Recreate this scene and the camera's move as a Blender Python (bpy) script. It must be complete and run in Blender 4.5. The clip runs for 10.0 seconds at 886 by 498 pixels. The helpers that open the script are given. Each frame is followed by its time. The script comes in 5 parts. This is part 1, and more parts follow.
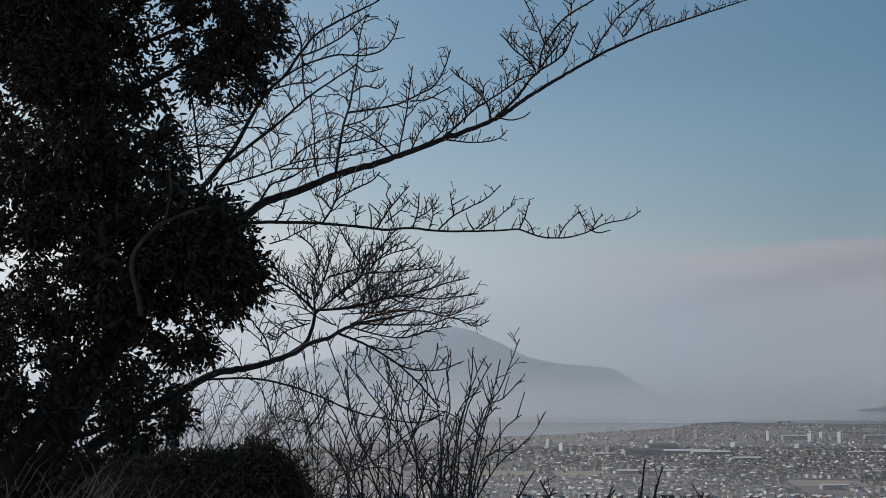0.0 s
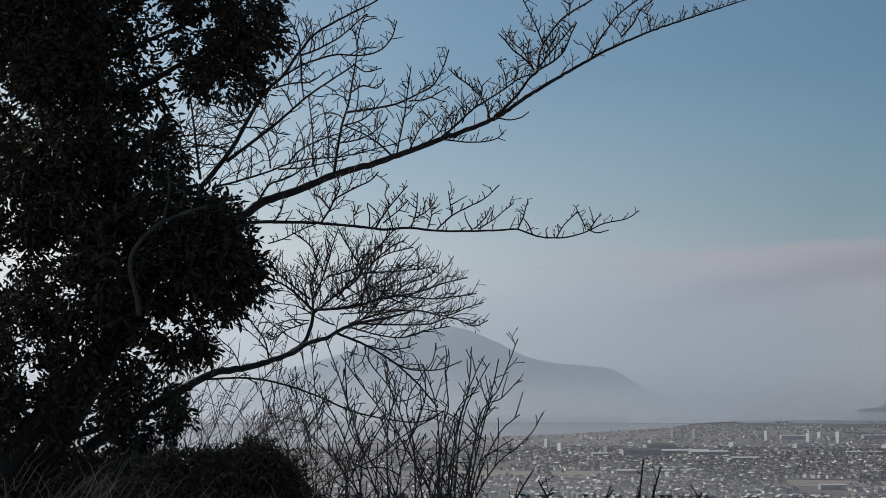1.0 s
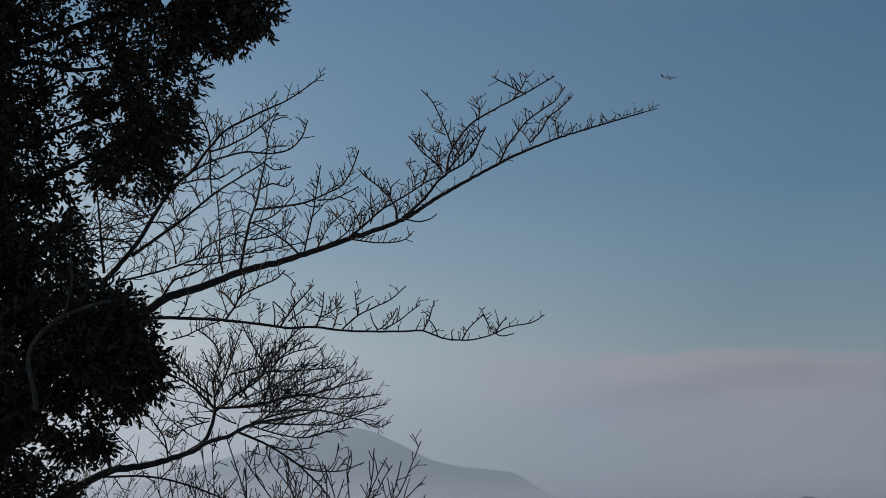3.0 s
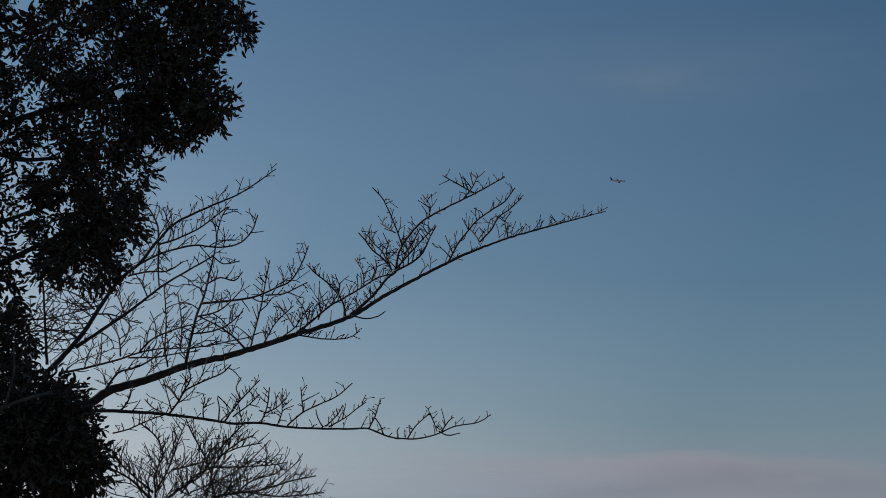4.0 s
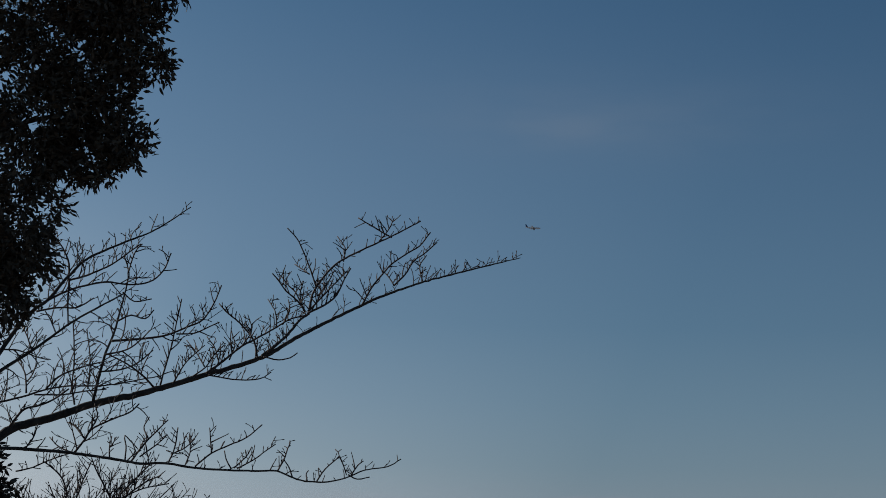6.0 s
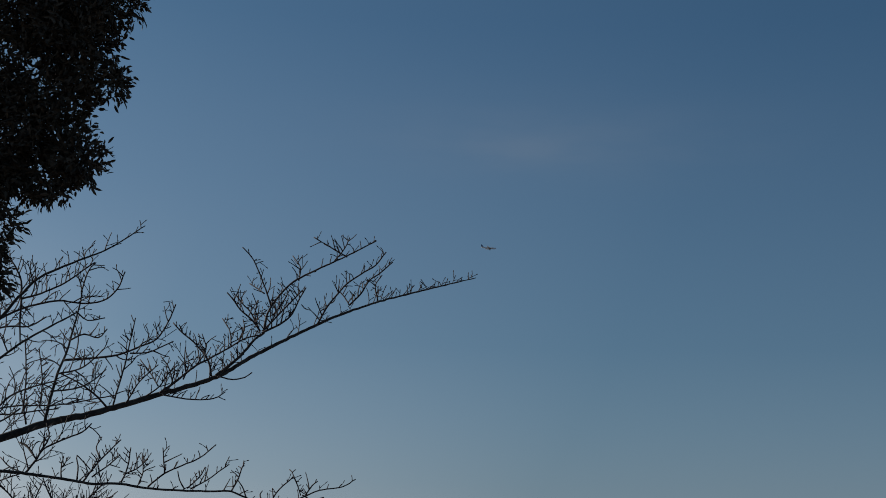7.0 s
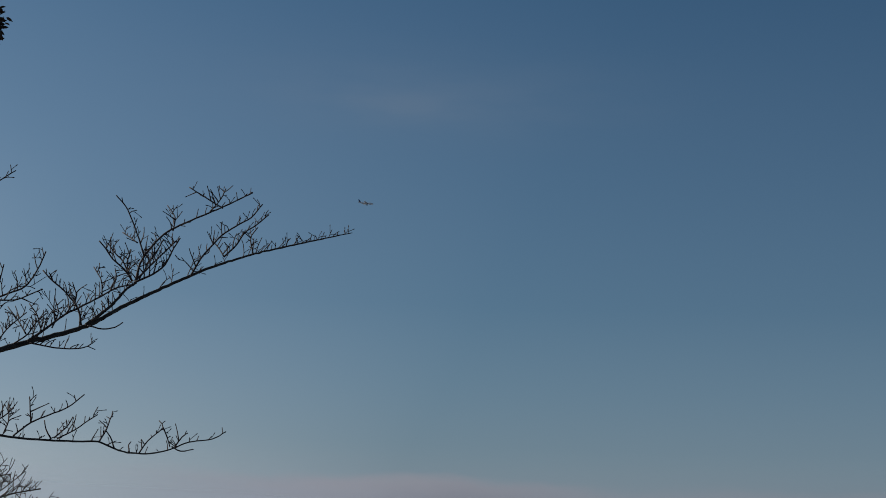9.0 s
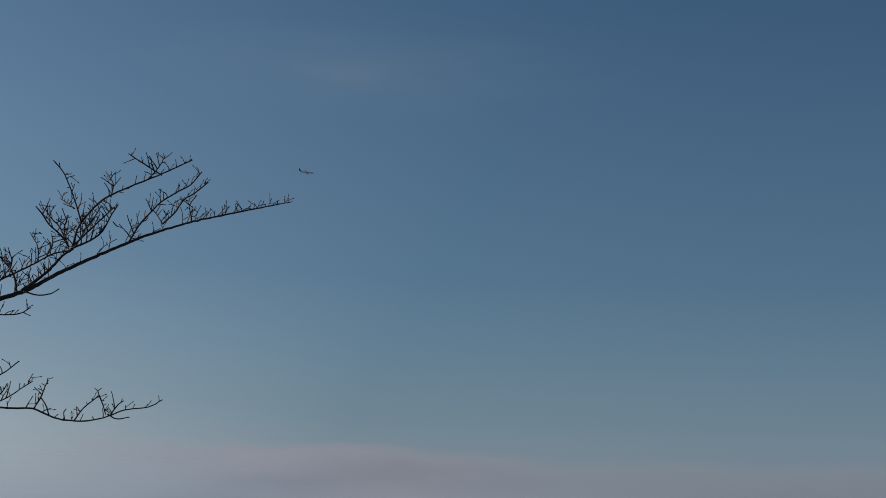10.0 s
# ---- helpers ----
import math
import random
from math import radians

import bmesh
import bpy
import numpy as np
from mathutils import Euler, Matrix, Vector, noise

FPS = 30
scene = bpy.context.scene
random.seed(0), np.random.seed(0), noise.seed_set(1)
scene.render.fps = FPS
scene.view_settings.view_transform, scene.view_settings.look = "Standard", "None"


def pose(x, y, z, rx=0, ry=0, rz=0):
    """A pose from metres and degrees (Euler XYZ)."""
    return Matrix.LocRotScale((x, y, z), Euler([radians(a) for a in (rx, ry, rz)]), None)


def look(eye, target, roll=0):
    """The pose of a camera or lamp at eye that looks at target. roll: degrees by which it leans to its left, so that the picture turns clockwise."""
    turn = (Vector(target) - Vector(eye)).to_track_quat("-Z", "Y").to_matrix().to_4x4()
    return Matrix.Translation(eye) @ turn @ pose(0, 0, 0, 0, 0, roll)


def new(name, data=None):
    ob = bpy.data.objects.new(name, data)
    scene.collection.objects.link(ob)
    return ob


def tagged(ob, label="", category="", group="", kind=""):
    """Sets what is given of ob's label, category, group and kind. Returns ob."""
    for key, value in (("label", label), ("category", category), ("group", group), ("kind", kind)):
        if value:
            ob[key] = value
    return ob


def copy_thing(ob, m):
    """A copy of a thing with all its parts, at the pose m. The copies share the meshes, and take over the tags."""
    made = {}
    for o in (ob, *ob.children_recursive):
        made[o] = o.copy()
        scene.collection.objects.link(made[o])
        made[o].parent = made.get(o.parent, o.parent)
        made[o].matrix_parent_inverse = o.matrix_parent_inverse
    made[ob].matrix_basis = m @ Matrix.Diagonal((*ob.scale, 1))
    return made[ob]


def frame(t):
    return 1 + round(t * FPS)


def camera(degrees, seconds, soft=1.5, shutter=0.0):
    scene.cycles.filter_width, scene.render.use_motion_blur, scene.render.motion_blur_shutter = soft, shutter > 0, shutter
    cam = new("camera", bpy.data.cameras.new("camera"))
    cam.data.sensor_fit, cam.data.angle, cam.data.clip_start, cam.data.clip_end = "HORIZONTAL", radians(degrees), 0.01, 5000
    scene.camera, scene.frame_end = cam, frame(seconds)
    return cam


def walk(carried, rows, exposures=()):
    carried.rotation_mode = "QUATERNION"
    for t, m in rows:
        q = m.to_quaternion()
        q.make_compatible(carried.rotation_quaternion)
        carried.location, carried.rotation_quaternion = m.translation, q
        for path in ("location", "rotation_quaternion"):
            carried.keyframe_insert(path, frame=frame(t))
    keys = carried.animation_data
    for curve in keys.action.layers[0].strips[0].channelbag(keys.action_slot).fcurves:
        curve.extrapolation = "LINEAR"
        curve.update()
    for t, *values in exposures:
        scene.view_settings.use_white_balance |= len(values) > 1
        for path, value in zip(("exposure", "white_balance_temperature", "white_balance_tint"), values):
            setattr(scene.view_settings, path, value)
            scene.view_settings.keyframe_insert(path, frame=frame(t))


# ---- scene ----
cam = camera(32.50, 10.0, soft=0.9)
EYE = 1.6
# seconds, yaw, tilt from straight down, roll: the camera turns where it stands
ROWS = [
    (0.0, 0.002, 94.983, -0.000),
    (0.5, -0.046, 94.973, -0.170),
    (1.0, -0.060, 94.977, -0.022),
    (1.5, -0.108, 95.024, -0.050),
    (2.0, -0.604, 95.042, -0.298),
    (2.5, -1.680, 96.480, -0.560),
    (3.0, -3.720, 98.806, -0.900),
    (3.2, -4.395, 99.780, -1.220),
    (4.3, -6.400, 102.950, -1.790),
    (4.5, -6.842, 103.026, -1.945),
    (5.0, -7.505, 103.166, -2.470),
    (5.5, -8.436, 103.707, -2.530),
    (7.0, -10.972, 105.128, -2.115),
    (7.5, -12.268, 105.236, -2.290),
    (8.0, -13.864, 104.590, -2.438),
    (8.5, -15.102, 104.478, -2.620),
    (9.0, -15.862, 103.650, -2.460),
    (9.5, -17.015, 103.082, -2.425),
    (10.0, -18.248, 102.654, -2.710),
]
walk(cam, [(t, pose(0, 0, EYE, tilt, roll, yaw)) for t, yaw, tilt, roll in ROWS],
     [(0.0, -0.08, 6760, 10), (2.0, -0.08, 6760, 10), (2.5, -0.23, 6700, 10), (3.2, -0.42, 6600, 10), (4.5, -0.49, 6500, 10), (7.0, -0.55, 6460, 10), (10.0, -0.53, 6460, 10)])

# ---- daylight: low winter sun ahead, behind the evergreen ----
SUN_AZ, SUN_EL = radians(-57), radians(28)
world = bpy.data.worlds.new("winter_sky")
scene.world = world
world.use_nodes = True
wn, wl = world.node_tree.nodes, world.node_tree.links
wn.clear()


def wnode(kind, **kw):
    n = wn.new(kind)
    for k, v in kw.items():
        n.inputs[k].default_value = v
    return n


def wmath(op, a, b):
    n = wn.new("ShaderNodeMath")
    n.operation = op
    for i, v in enumerate((a, b)):
        if isinstance(v, (int, float)):
            n.inputs[i].default_value = v
        else:
            wl.new(v, n.inputs[i])
    return n.outputs[0]


def wramp(fac, stops):
    n = wn.new("ShaderNodeValToRGB")
    while len(n.color_ramp.elements) < len(stops):
        n.color_ramp.elements.new(0.5)
    for e, (p, c) in zip(n.color_ramp.elements, stops):
        e.position, e.color = p, (*c, 1)
    wl.new(fac, n.inputs[0])
    return n.outputs[0]


def wmix(fac, a, b):
    n = wn.new("ShaderNodeMixRGB")
    for i, v in enumerate((fac, a, b)):
        if isinstance(v, (int, float)):
            n.inputs[i].default_value = v
        elif isinstance(v, tuple):
            n.inputs[i].default_value = (*v, 1)
        else:
            wl.new(v, n.inputs[i])
    return n.outputs[0]


def wrange(value, a, b, c=0.0, d=1.0, kind="SMOOTHSTEP"):
    n = wn.new("ShaderNodeMapRange")
    n.interpolation_type = kind
    for i, v in enumerate((a, b, c, d)):
        n.inputs[i + 1].default_value = v
    wl.new(value, n.inputs[0])
    return n.outputs[0]


def wbell(value, centre, width):
    t = wmath("DIVIDE", wmath("SUBTRACT", value, centre), width)
    return wmath("POWER", 2.718, wmath("MULTIPLY", wmath("MULTIPLY", t, t), -1.0))


sky = wn.new("ShaderNodeTexSky")
sky.sky_type, sky.sun_disc = "NISHITA", False
sky.sun_elevation, sky.sun_rotation = SUN_EL, SUN_AZ
sky.altitude, sky.air_density, sky.dust_density, sky.ozone_density = 150, 1.0, 2.0, 2.0
coord = wn.new("ShaderNodeTexCoord").outputs["Generated"]
sep = wn.new("ShaderNodeSeparateXYZ")
wl.new(coord, sep.inputs[0])
height = sep.outputs["Z"]
# haze over the bay thickens towards the horizon
haze = wramp(height, [(0.0, (0.95,) * 3), (0.06, (0.8,) * 3), (0.11, (0.48,) * 3), (0.2, (0.19,) * 3), (0.4, (0.03,) * 3)])
tint = wn.new("ShaderNodeMixRGB")
tint.blend_type = "MULTIPLY"
tint.inputs[0].default_value, tint.inputs[2].default_value = 1.0, (0.585, 1.0, 1.19, 1)
wl.new(sky.outputs[0], tint.inputs[1])
# haze scatters forwards: brighter towards the sun
along = wn.new("ShaderNodeVectorMath")
along.operation = "DOT_PRODUCT"
along.inputs[1].default_value = (math.sin(SUN_AZ) * math.cos(SUN_EL), math.cos(SUN_AZ) * math.cos(SUN_EL), math.sin(SUN_EL))
wl.new(coord, along.inputs[0])
glow = wramp(along.outputs["Value"], [(0.33, (0.0,) * 3), (0.72, (1.0,) * 3)])
rise = wramp(height, [(0.06, (0.0,) * 3), (0.15, (1.0,) * 3)])
away, sunward = wmix(rise, (5.4, 6.1, 7.0), (4.9, 6.15, 7.5)), wmix(rise, (13.8, 14.3, 14.9), (12.0, 12.6, 14.4))
col = wmix(haze, tint.outputs[0], wmix(glow, away, sunward))
aureole = wramp(along.outputs["Value"], [(0.57, (0.0,) * 3), (0.80, (0.42,) * 3)])
col = wmix(wmath("MULTIPLY", aureole, wrange(height, 0.30, 0.14)), col, (14.4, 14.4, 14.4))
# low down towards the sun the haze is thick and nearly white
milk = wramp(along.outputs["Value"], [(0.5, (0.0,) * 3), (0.72, (0.6,) * 3)])
col = wmix(wmath("MULTIPLY", milk, wrange(height, 0.13, 0.02)), col, (15.6, 14.5, 13.9))
# a flat cloud bank low over the bay, a grey streak across it, a thin veil of cirrus higher up
bearing = wmath("MULTIPLY", wmath("ARCTAN2", sep.outputs["X"], sep.outputs["Y"]), 57.2958)
lift = wmath("MULTIPLY", wmath("ARCSINE", height, 0.0), 57.2958)


def wcloud(across, up, scale, detail):
    v = wn.new("ShaderNodeCombineXYZ")
    wl.new(wmath("MULTIPLY", bearing, across), v.inputs[0])
    wl.new(wmath("MULTIPLY", lift, up), v.inputs[1])
    n = wnode("ShaderNodeTexNoise", Scale=scale, Detail=detail, Roughness=0.5)
    wl.new(v.outputs[0], n.inputs["Vector"])
    return n.outputs[0]


billow = wmath("SUBTRACT", wcloud(0.16, 0.7, 1.0, 4.0), 0.5)
level = wmath("ADD", lift, wmath("MULTIPLY", billow, 1.1))
top_edge = wmath("MULTIPLY", wrange(level, 5.15, 4.65), wrange(level, 1.0, 4.4, 0.25, 1.0))
reach = wmath("MULTIPLY", wrange(bearing, 1.5, 11.0), wrange(bearing, 15.0, 24.0, 1.0, 0.35))
col = wmix(wmath("MULTIPLY", wmath("MULTIPLY", top_edge, reach), 0.6), col, (6.7, 6.1, 6.9))
bow = wmath("POWER", wrange(bearing, 6.5, 16.5, kind="LINEAR"), 0.65)
axis = wmath("ADD", wmath("MULTIPLY", bow, 2.0), 2.15)
streak = wmath("MULTIPLY", wbell(level, axis, 0.6), wmath("MULTIPLY", wrange(bearing, 5.0, 11.0), wrange(bearing, 16.0, 24.0, 1.0, 0.3)))
streak = wmath("MULTIPLY", streak, wrange(wcloud(0.3, 1.6, 1.3, 4.0), 0.15, 0.5))
col = wmix(wmath("MULTIPLY", streak, 0.62), col, (4.1, 4.3, 5.1))
wisp = wmath("MULTIPLY", wbell(bearing, 13.2, 2.6), wbell(lift, 18.9, 0.55))
sheet = wmath("MULTIPLY", wbell(bearing, 14.5, 8.0), wbell(lift, 19.3, 1.5))
cirrus = wmath("ADD", wmath("MULTIPLY", wisp, 0.08), wmath("MULTIPLY", sheet, 0.1))
col = wmix(wmath("MULTIPLY", cirrus, wrange(wcloud(0.25, 0.9, 1.0, 3.0), 0.2, 0.7, 0.5, 1.2)), col, (4.6, 5.2, 6.2))
back = wnode("ShaderNodeBackground", Strength=0.066)
wl.new(col, back.inputs[0])
out = wn.new("ShaderNodeOutputWorld")
wl.new(back.outputs[0], out.inputs[0])

sun = new("sun", bpy.data.lights.new("sun", "SUN"))
sun.data.energy, sun.data.angle, sun.data.color = 4.0, radians(0.5), (1.0, 0.93, 0.84)
toward = Vector((math.sin(SUN_AZ) * math.cos(SUN_EL), math.cos(SUN_AZ) * math.cos(SUN_EL), math.sin(SUN_EL)))
sun.matrix_world = look(toward * 100, (0, 0, 0))


# ---- materials ----
def material(name, stops, scale=5.0, rough=0.8, bump=0.3, bump_scale=40.0, vary=0.0, island=False, detail=6.0, spec=0.3, stretch=(1, 1, 1)):
    """A surface of two to four colours, mixed by noise at one scale and roughened by noise at another."""
    m = bpy.data.materials.new(name)
    m.use_nodes = True
    n, l = m.node_tree.nodes, m.node_tree.links
    bsdf = n["Principled BSDF"]
    bsdf.inputs["Roughness"].default_value = rough
    bsdf.inputs["Specular IOR Level"].default_value = spec
    geo = n.new("ShaderNodeNewGeometry")
    tc = n.new("ShaderNodeTexCoord")
    mp = n.new("ShaderNodeMapping")
    mp.inputs["Scale"].default_value = stretch
    l.new(tc.outputs["Object"], mp.inputs[0])
    tex = n.new("ShaderNodeTexNoise")
    tex.inputs["Scale"].default_value, tex.inputs["Detail"].default_value = scale, detail
    l.new(mp.outputs[0], tex.inputs["Vector"])
    ramp = n.new("ShaderNodeValToRGB")
    while len(ramp.color_ramp.elements) < len(stops):
        ramp.color_ramp.elements.new(0.5)
    for i, (e, c) in enumerate(zip(ramp.color_ramp.elements, stops)):
        e.position, e.color = 0.3 + 0.4 * i / max(1, len(stops) - 1), (*c, 1)
    l.new(tex.outputs[0], ramp.inputs[0])
    colour = ramp.outputs[0]
    if vary:
        hsv = n.new("ShaderNodeHueSaturation")
        mr = n.new("ShaderNodeMapRange")
        mr.inputs["To Min"].default_value, mr.inputs["To Max"].default_value = 1 - vary, 1 + vary
        if island:
            l.new(geo.outputs["Random Per Island"], mr.inputs[0])
        else:
            l.new(n.new("ShaderNodeObjectInfo").outputs["Random"], mr.inputs[0])
        l.new(mr.outputs[0], hsv.inputs["Value"])
        l.new(colour, hsv.inputs["Color"])
        colour = hsv.outputs[0]
    l.new(colour, bsdf.inputs["Base Color"])
    if bump:
        fine_tex = n.new("ShaderNodeTexNoise")
        fine_tex.inputs["Scale"].default_value, fine_tex.inputs["Detail"].default_value = bump_scale, 5.0
        l.new(mp.outputs[0], fine_tex.inputs["Vector"])
        b = n.new("ShaderNodeBump")
        b.inputs["Strength"].default_value = bump
        b.inputs["Distance"].default_value = 0.5 / bump_scale
        l.new(fine_tex.outputs[0], b.inputs["Height"])
        l.new(b.outputs[0], bsdf.inputs["Normal"])
    return m


BARK = material("bark", [(0.035, 0.03, 0.027), (0.06, 0.05, 0.045), (0.09, 0.08, 0.07)], 9, 0.9, 0.6, 60, stretch=(1, 1, 0.4))
DARK_BARK = material("dark_bark", [(0.035, 0.031, 0.028), (0.06, 0.053, 0.047)], 9, 0.95, 0.6, 60, spec=0.05, stretch=(1, 1, 0.4))
LIT_BARK = material("lit_bark", [(0.05, 0.043, 0.035), (0.09, 0.075, 0.06), (0.14, 0.12, 0.095)], 7, 0.9, 0.5, 50)
TWIG = material("twig_bark", [(0.05, 0.034, 0.031), (0.085, 0.058, 0.052)], 12, 0.75, 0.2, 80)
BUSH_BARK = material("bush_bark", [(0.065, 0.048, 0.037), (0.105, 0.08, 0.062)], 12, 0.8, 0.2, 80)
LEAF = material("glossy_leaf", [(0.065, 0.048, 0.034), (0.09, 0.068, 0.047)], 3, 0.6, 0.1, 60, 0.35, True, spec=0.16)
HEDGE_LEAF = material("dull_leaf", [(0.125, 0.088, 0.058), (0.175, 0.125, 0.082)], 3, 0.8, 0.1, 60, 0.4, True, spec=0.05)
STRAW = material("dry_grass", [(0.24, 0.2, 0.14), (0.36, 0.3, 0.22)], 3, 0.85, 0.1, 60, 0.4, True)
WALLS = [material("pale_render", [(0.7, 0.68, 0.64), (0.84, 0.82, 0.78)], 0.4, 0.85, 0.1, 6, 0.2, True),
         material("buff_render", [(0.33, 0.3, 0.27), (0.44, 0.4, 0.35)], 0.4, 0.85, 0.1, 6, 0.25, True),
         material("grey_render", [(0.22, 0.22, 0.22), (0.33, 0.33, 0.34)], 0.4, 0.85, 0.1, 6, 0.25, True)]
ROOFS = [material("grey_tiles", [(0.06, 0.06, 0.062), (0.11, 0.11, 0.112)], 0.8, 0.75, 0.3, 4, 0.35, True, spec=0.2),
         material("brown_tiles", [(0.13, 0.09, 0.075), (0.2, 0.15, 0.12)], 0.8, 0.75, 0.3, 4, 0.3, True, spec=0.2),
         material("pale_metal_roof", [(0.5, 0.49, 0.465), (0.66, 0.645, 0.62)], 0.5, 0.7, 0.1, 4, 0.2, True, spec=0.2)]
GLASS_DARK = material("window_glass", [(0.03, 0.035, 0.04), (0.05, 0.055, 0.06)], 0.3, 0.15, 0.0, spec=0.6)
GROVE = material("far_foliage", [(0.03, 0.04, 0.024), (0.06, 0.065, 0.04)], 0.15, 0.9, 0.3, 1.5, 0.3, True)
# wooded slopes; the blue of the distant haze is mixed into this colour
HAZED_ROCK = material("haze_tinted_mountain", [(0.05, 0.085, 0.09), (0.075, 0.12, 0.125), (0.1, 0.145, 0.15)], 0.012, 0.95, 0.4, 0.05)
WHITE_PAINT = material("white_paint", [(0.72, 0.73, 0.75), (0.8, 0.8, 0.81)], 0.3, 0.35, 0.0, spec=0.5)
BLUE_PAINT = material("blue_paint", [(0.02, 0.04, 0.14), (0.03, 0.06, 0.2)], 0.3, 0.35, 0.0, spec=0.5)
GREY_PAINT = material("grey_paint", [(0.16, 0.17, 0.19), (0.22, 0.23, 0.25)], 0.3, 0.4, 0.0, spec=0.5)
# base paler than water: bright haze and reflected sky are put into the colour
SEA = material("bay_water", [(0.15, 0.165, 0.175), (0.2, 0.215, 0.225)], 0.004, 0.12, 0.9, 0.4, spec=0.5)
CONCRETE = material("pale_concrete", [(0.4, 0.39, 0.37), (0.52, 0.51, 0.49)], 0.2, 0.85, 0.1, 2)

# the land: dry grass on the hill, brown fields and town lots on the plain
LAND = material("land", [(0.08, 0.071, 0.066), (0.11, 0.098, 0.09), (0.165, 0.147, 0.132)], 0.012, 0.95, 0.5, 0.3)


def veil_material(name, below, thickness, foot, top, colour, fade, side, plateau):
    """Sunlit haze: lets most light pass, scatters the rest; thins out upwards."""
    m = bpy.data.materials.new(name)
    m.use_nodes = True
    n, l = m.node_tree.nodes, m.node_tree.links
    n.clear()
    geo = n.new("ShaderNodeNewGeometry")
    s = n.new("ShaderNodeSeparateXYZ")
    l.new(geo.outputs["Position"], s.inputs[0])
    mr = n.new("ShaderNodeMapRange")
    mr.interpolation_type = "SMOOTHSTEP"
    mr.inputs["From Min"].default_value, mr.inputs["From Max"].default_value = foot + fade, top
    mr.inputs["To Min"].default_value, mr.inputs["To Max"].default_value = 1.0, 0.0
    l.new(s.outputs["Z"], mr.inputs[0])
    lift = n.new("ShaderNodeMapRange")
    lift.interpolation_type = "SMOOTHSTEP"
    lift.inputs["From Min"].default_value, lift.inputs["From Max"].default_value = foot, foot + 24
    lift.inputs["To Min"].default_value, lift.inputs["To Max"].default_value = below, thickness
    l.new(s.outputs["Z"], lift.inputs[0])
    upper = n.new("ShaderNodeMapRange")
    upper.interpolation_type = "SMOOTHSTEP"
    upper.inputs["From Min"].default_value, upper.inputs["From Max"].default_value = foot + 40, foot + 170
    upper.inputs["To Min"].default_value, upper.inputs["To Max"].default_value = 1.0, plateau
    l.new(s.outputs["Z"], upper.inputs[0])
    low_part = n.new("ShaderNodeMath")
    low_part.operation = "MULTIPLY"
    l.new(lift.outputs[0], low_part.inputs[0]), l.new(upper.outputs[0], low_part.inputs[1])
    both = n.new("ShaderNodeMath")
    both.operation = "MULTIPLY"
    l.new(mr.outputs[0], both.inputs[0]), l.new(low_part.outputs[0], both.inputs[1])
    open_side = n.new("ShaderNodeMapRange")
    open_side.inputs["From Min"].default_value, open_side.inputs["From Max"].default_value = 700, 1200
    open_side.inputs["To Min"].default_value, open_side.inputs["To Max"].default_value = 1.0, side
    l.new(s.outputs["X"], open_side.inputs[0])
    mp = n.new("ShaderNodeMapping")
    mp.inputs["Scale"].default_value = (0.0012, 0.0012, 0.01)
    l.new(geo.outputs["Position"], mp.inputs[0])
    tex = n.new("ShaderNodeTexNoise")
    tex.inputs["Scale"].default_value, tex.inputs["Detail"].default_value = 1.0, 3.0
    l.new(mp.outputs[0], tex.inputs["Vector"])
    wide = n.new("ShaderNodeMapRange")
    wide.inputs["From Min"].default_value, wide.inputs["From Max"].default_value = 0.3, 0.7
    wide.inputs["To Min"].default_value, wide.inputs["To Max"].default_value = 0.95, 1.0
    l.new(tex.outputs[0], wide.inputs[0])
    mul = n.new("ShaderNodeMath")
    mul.operation = "MULTIPLY"
    thin = n.new("ShaderNodeMath")
    thin.operation = "MULTIPLY"
    l.new(both.outputs[0], thin.inputs[0]), l.new(open_side.outputs[0], thin.inputs[1])
    l.new(thin.outputs[0], mul.inputs[0]), l.new(wide.outputs[0], mul.inputs[1])
    tr, sc, mx = n.new("ShaderNodeBsdfTransparent"), n.new("ShaderNodeBsdfTranslucent"), n.new("ShaderNodeMixShader")
    sc.inputs[0].default_value = (*colour, 1)
    o = n.new("ShaderNodeOutputMaterial")
    l.new(mul.outputs[0], mx.inputs[0]), l.new(tr.outputs[0], mx.inputs[1]), l.new(sc.outputs[0], mx.inputs[2])
    l.new(mx.outputs[0], o.inputs[0])
    return m


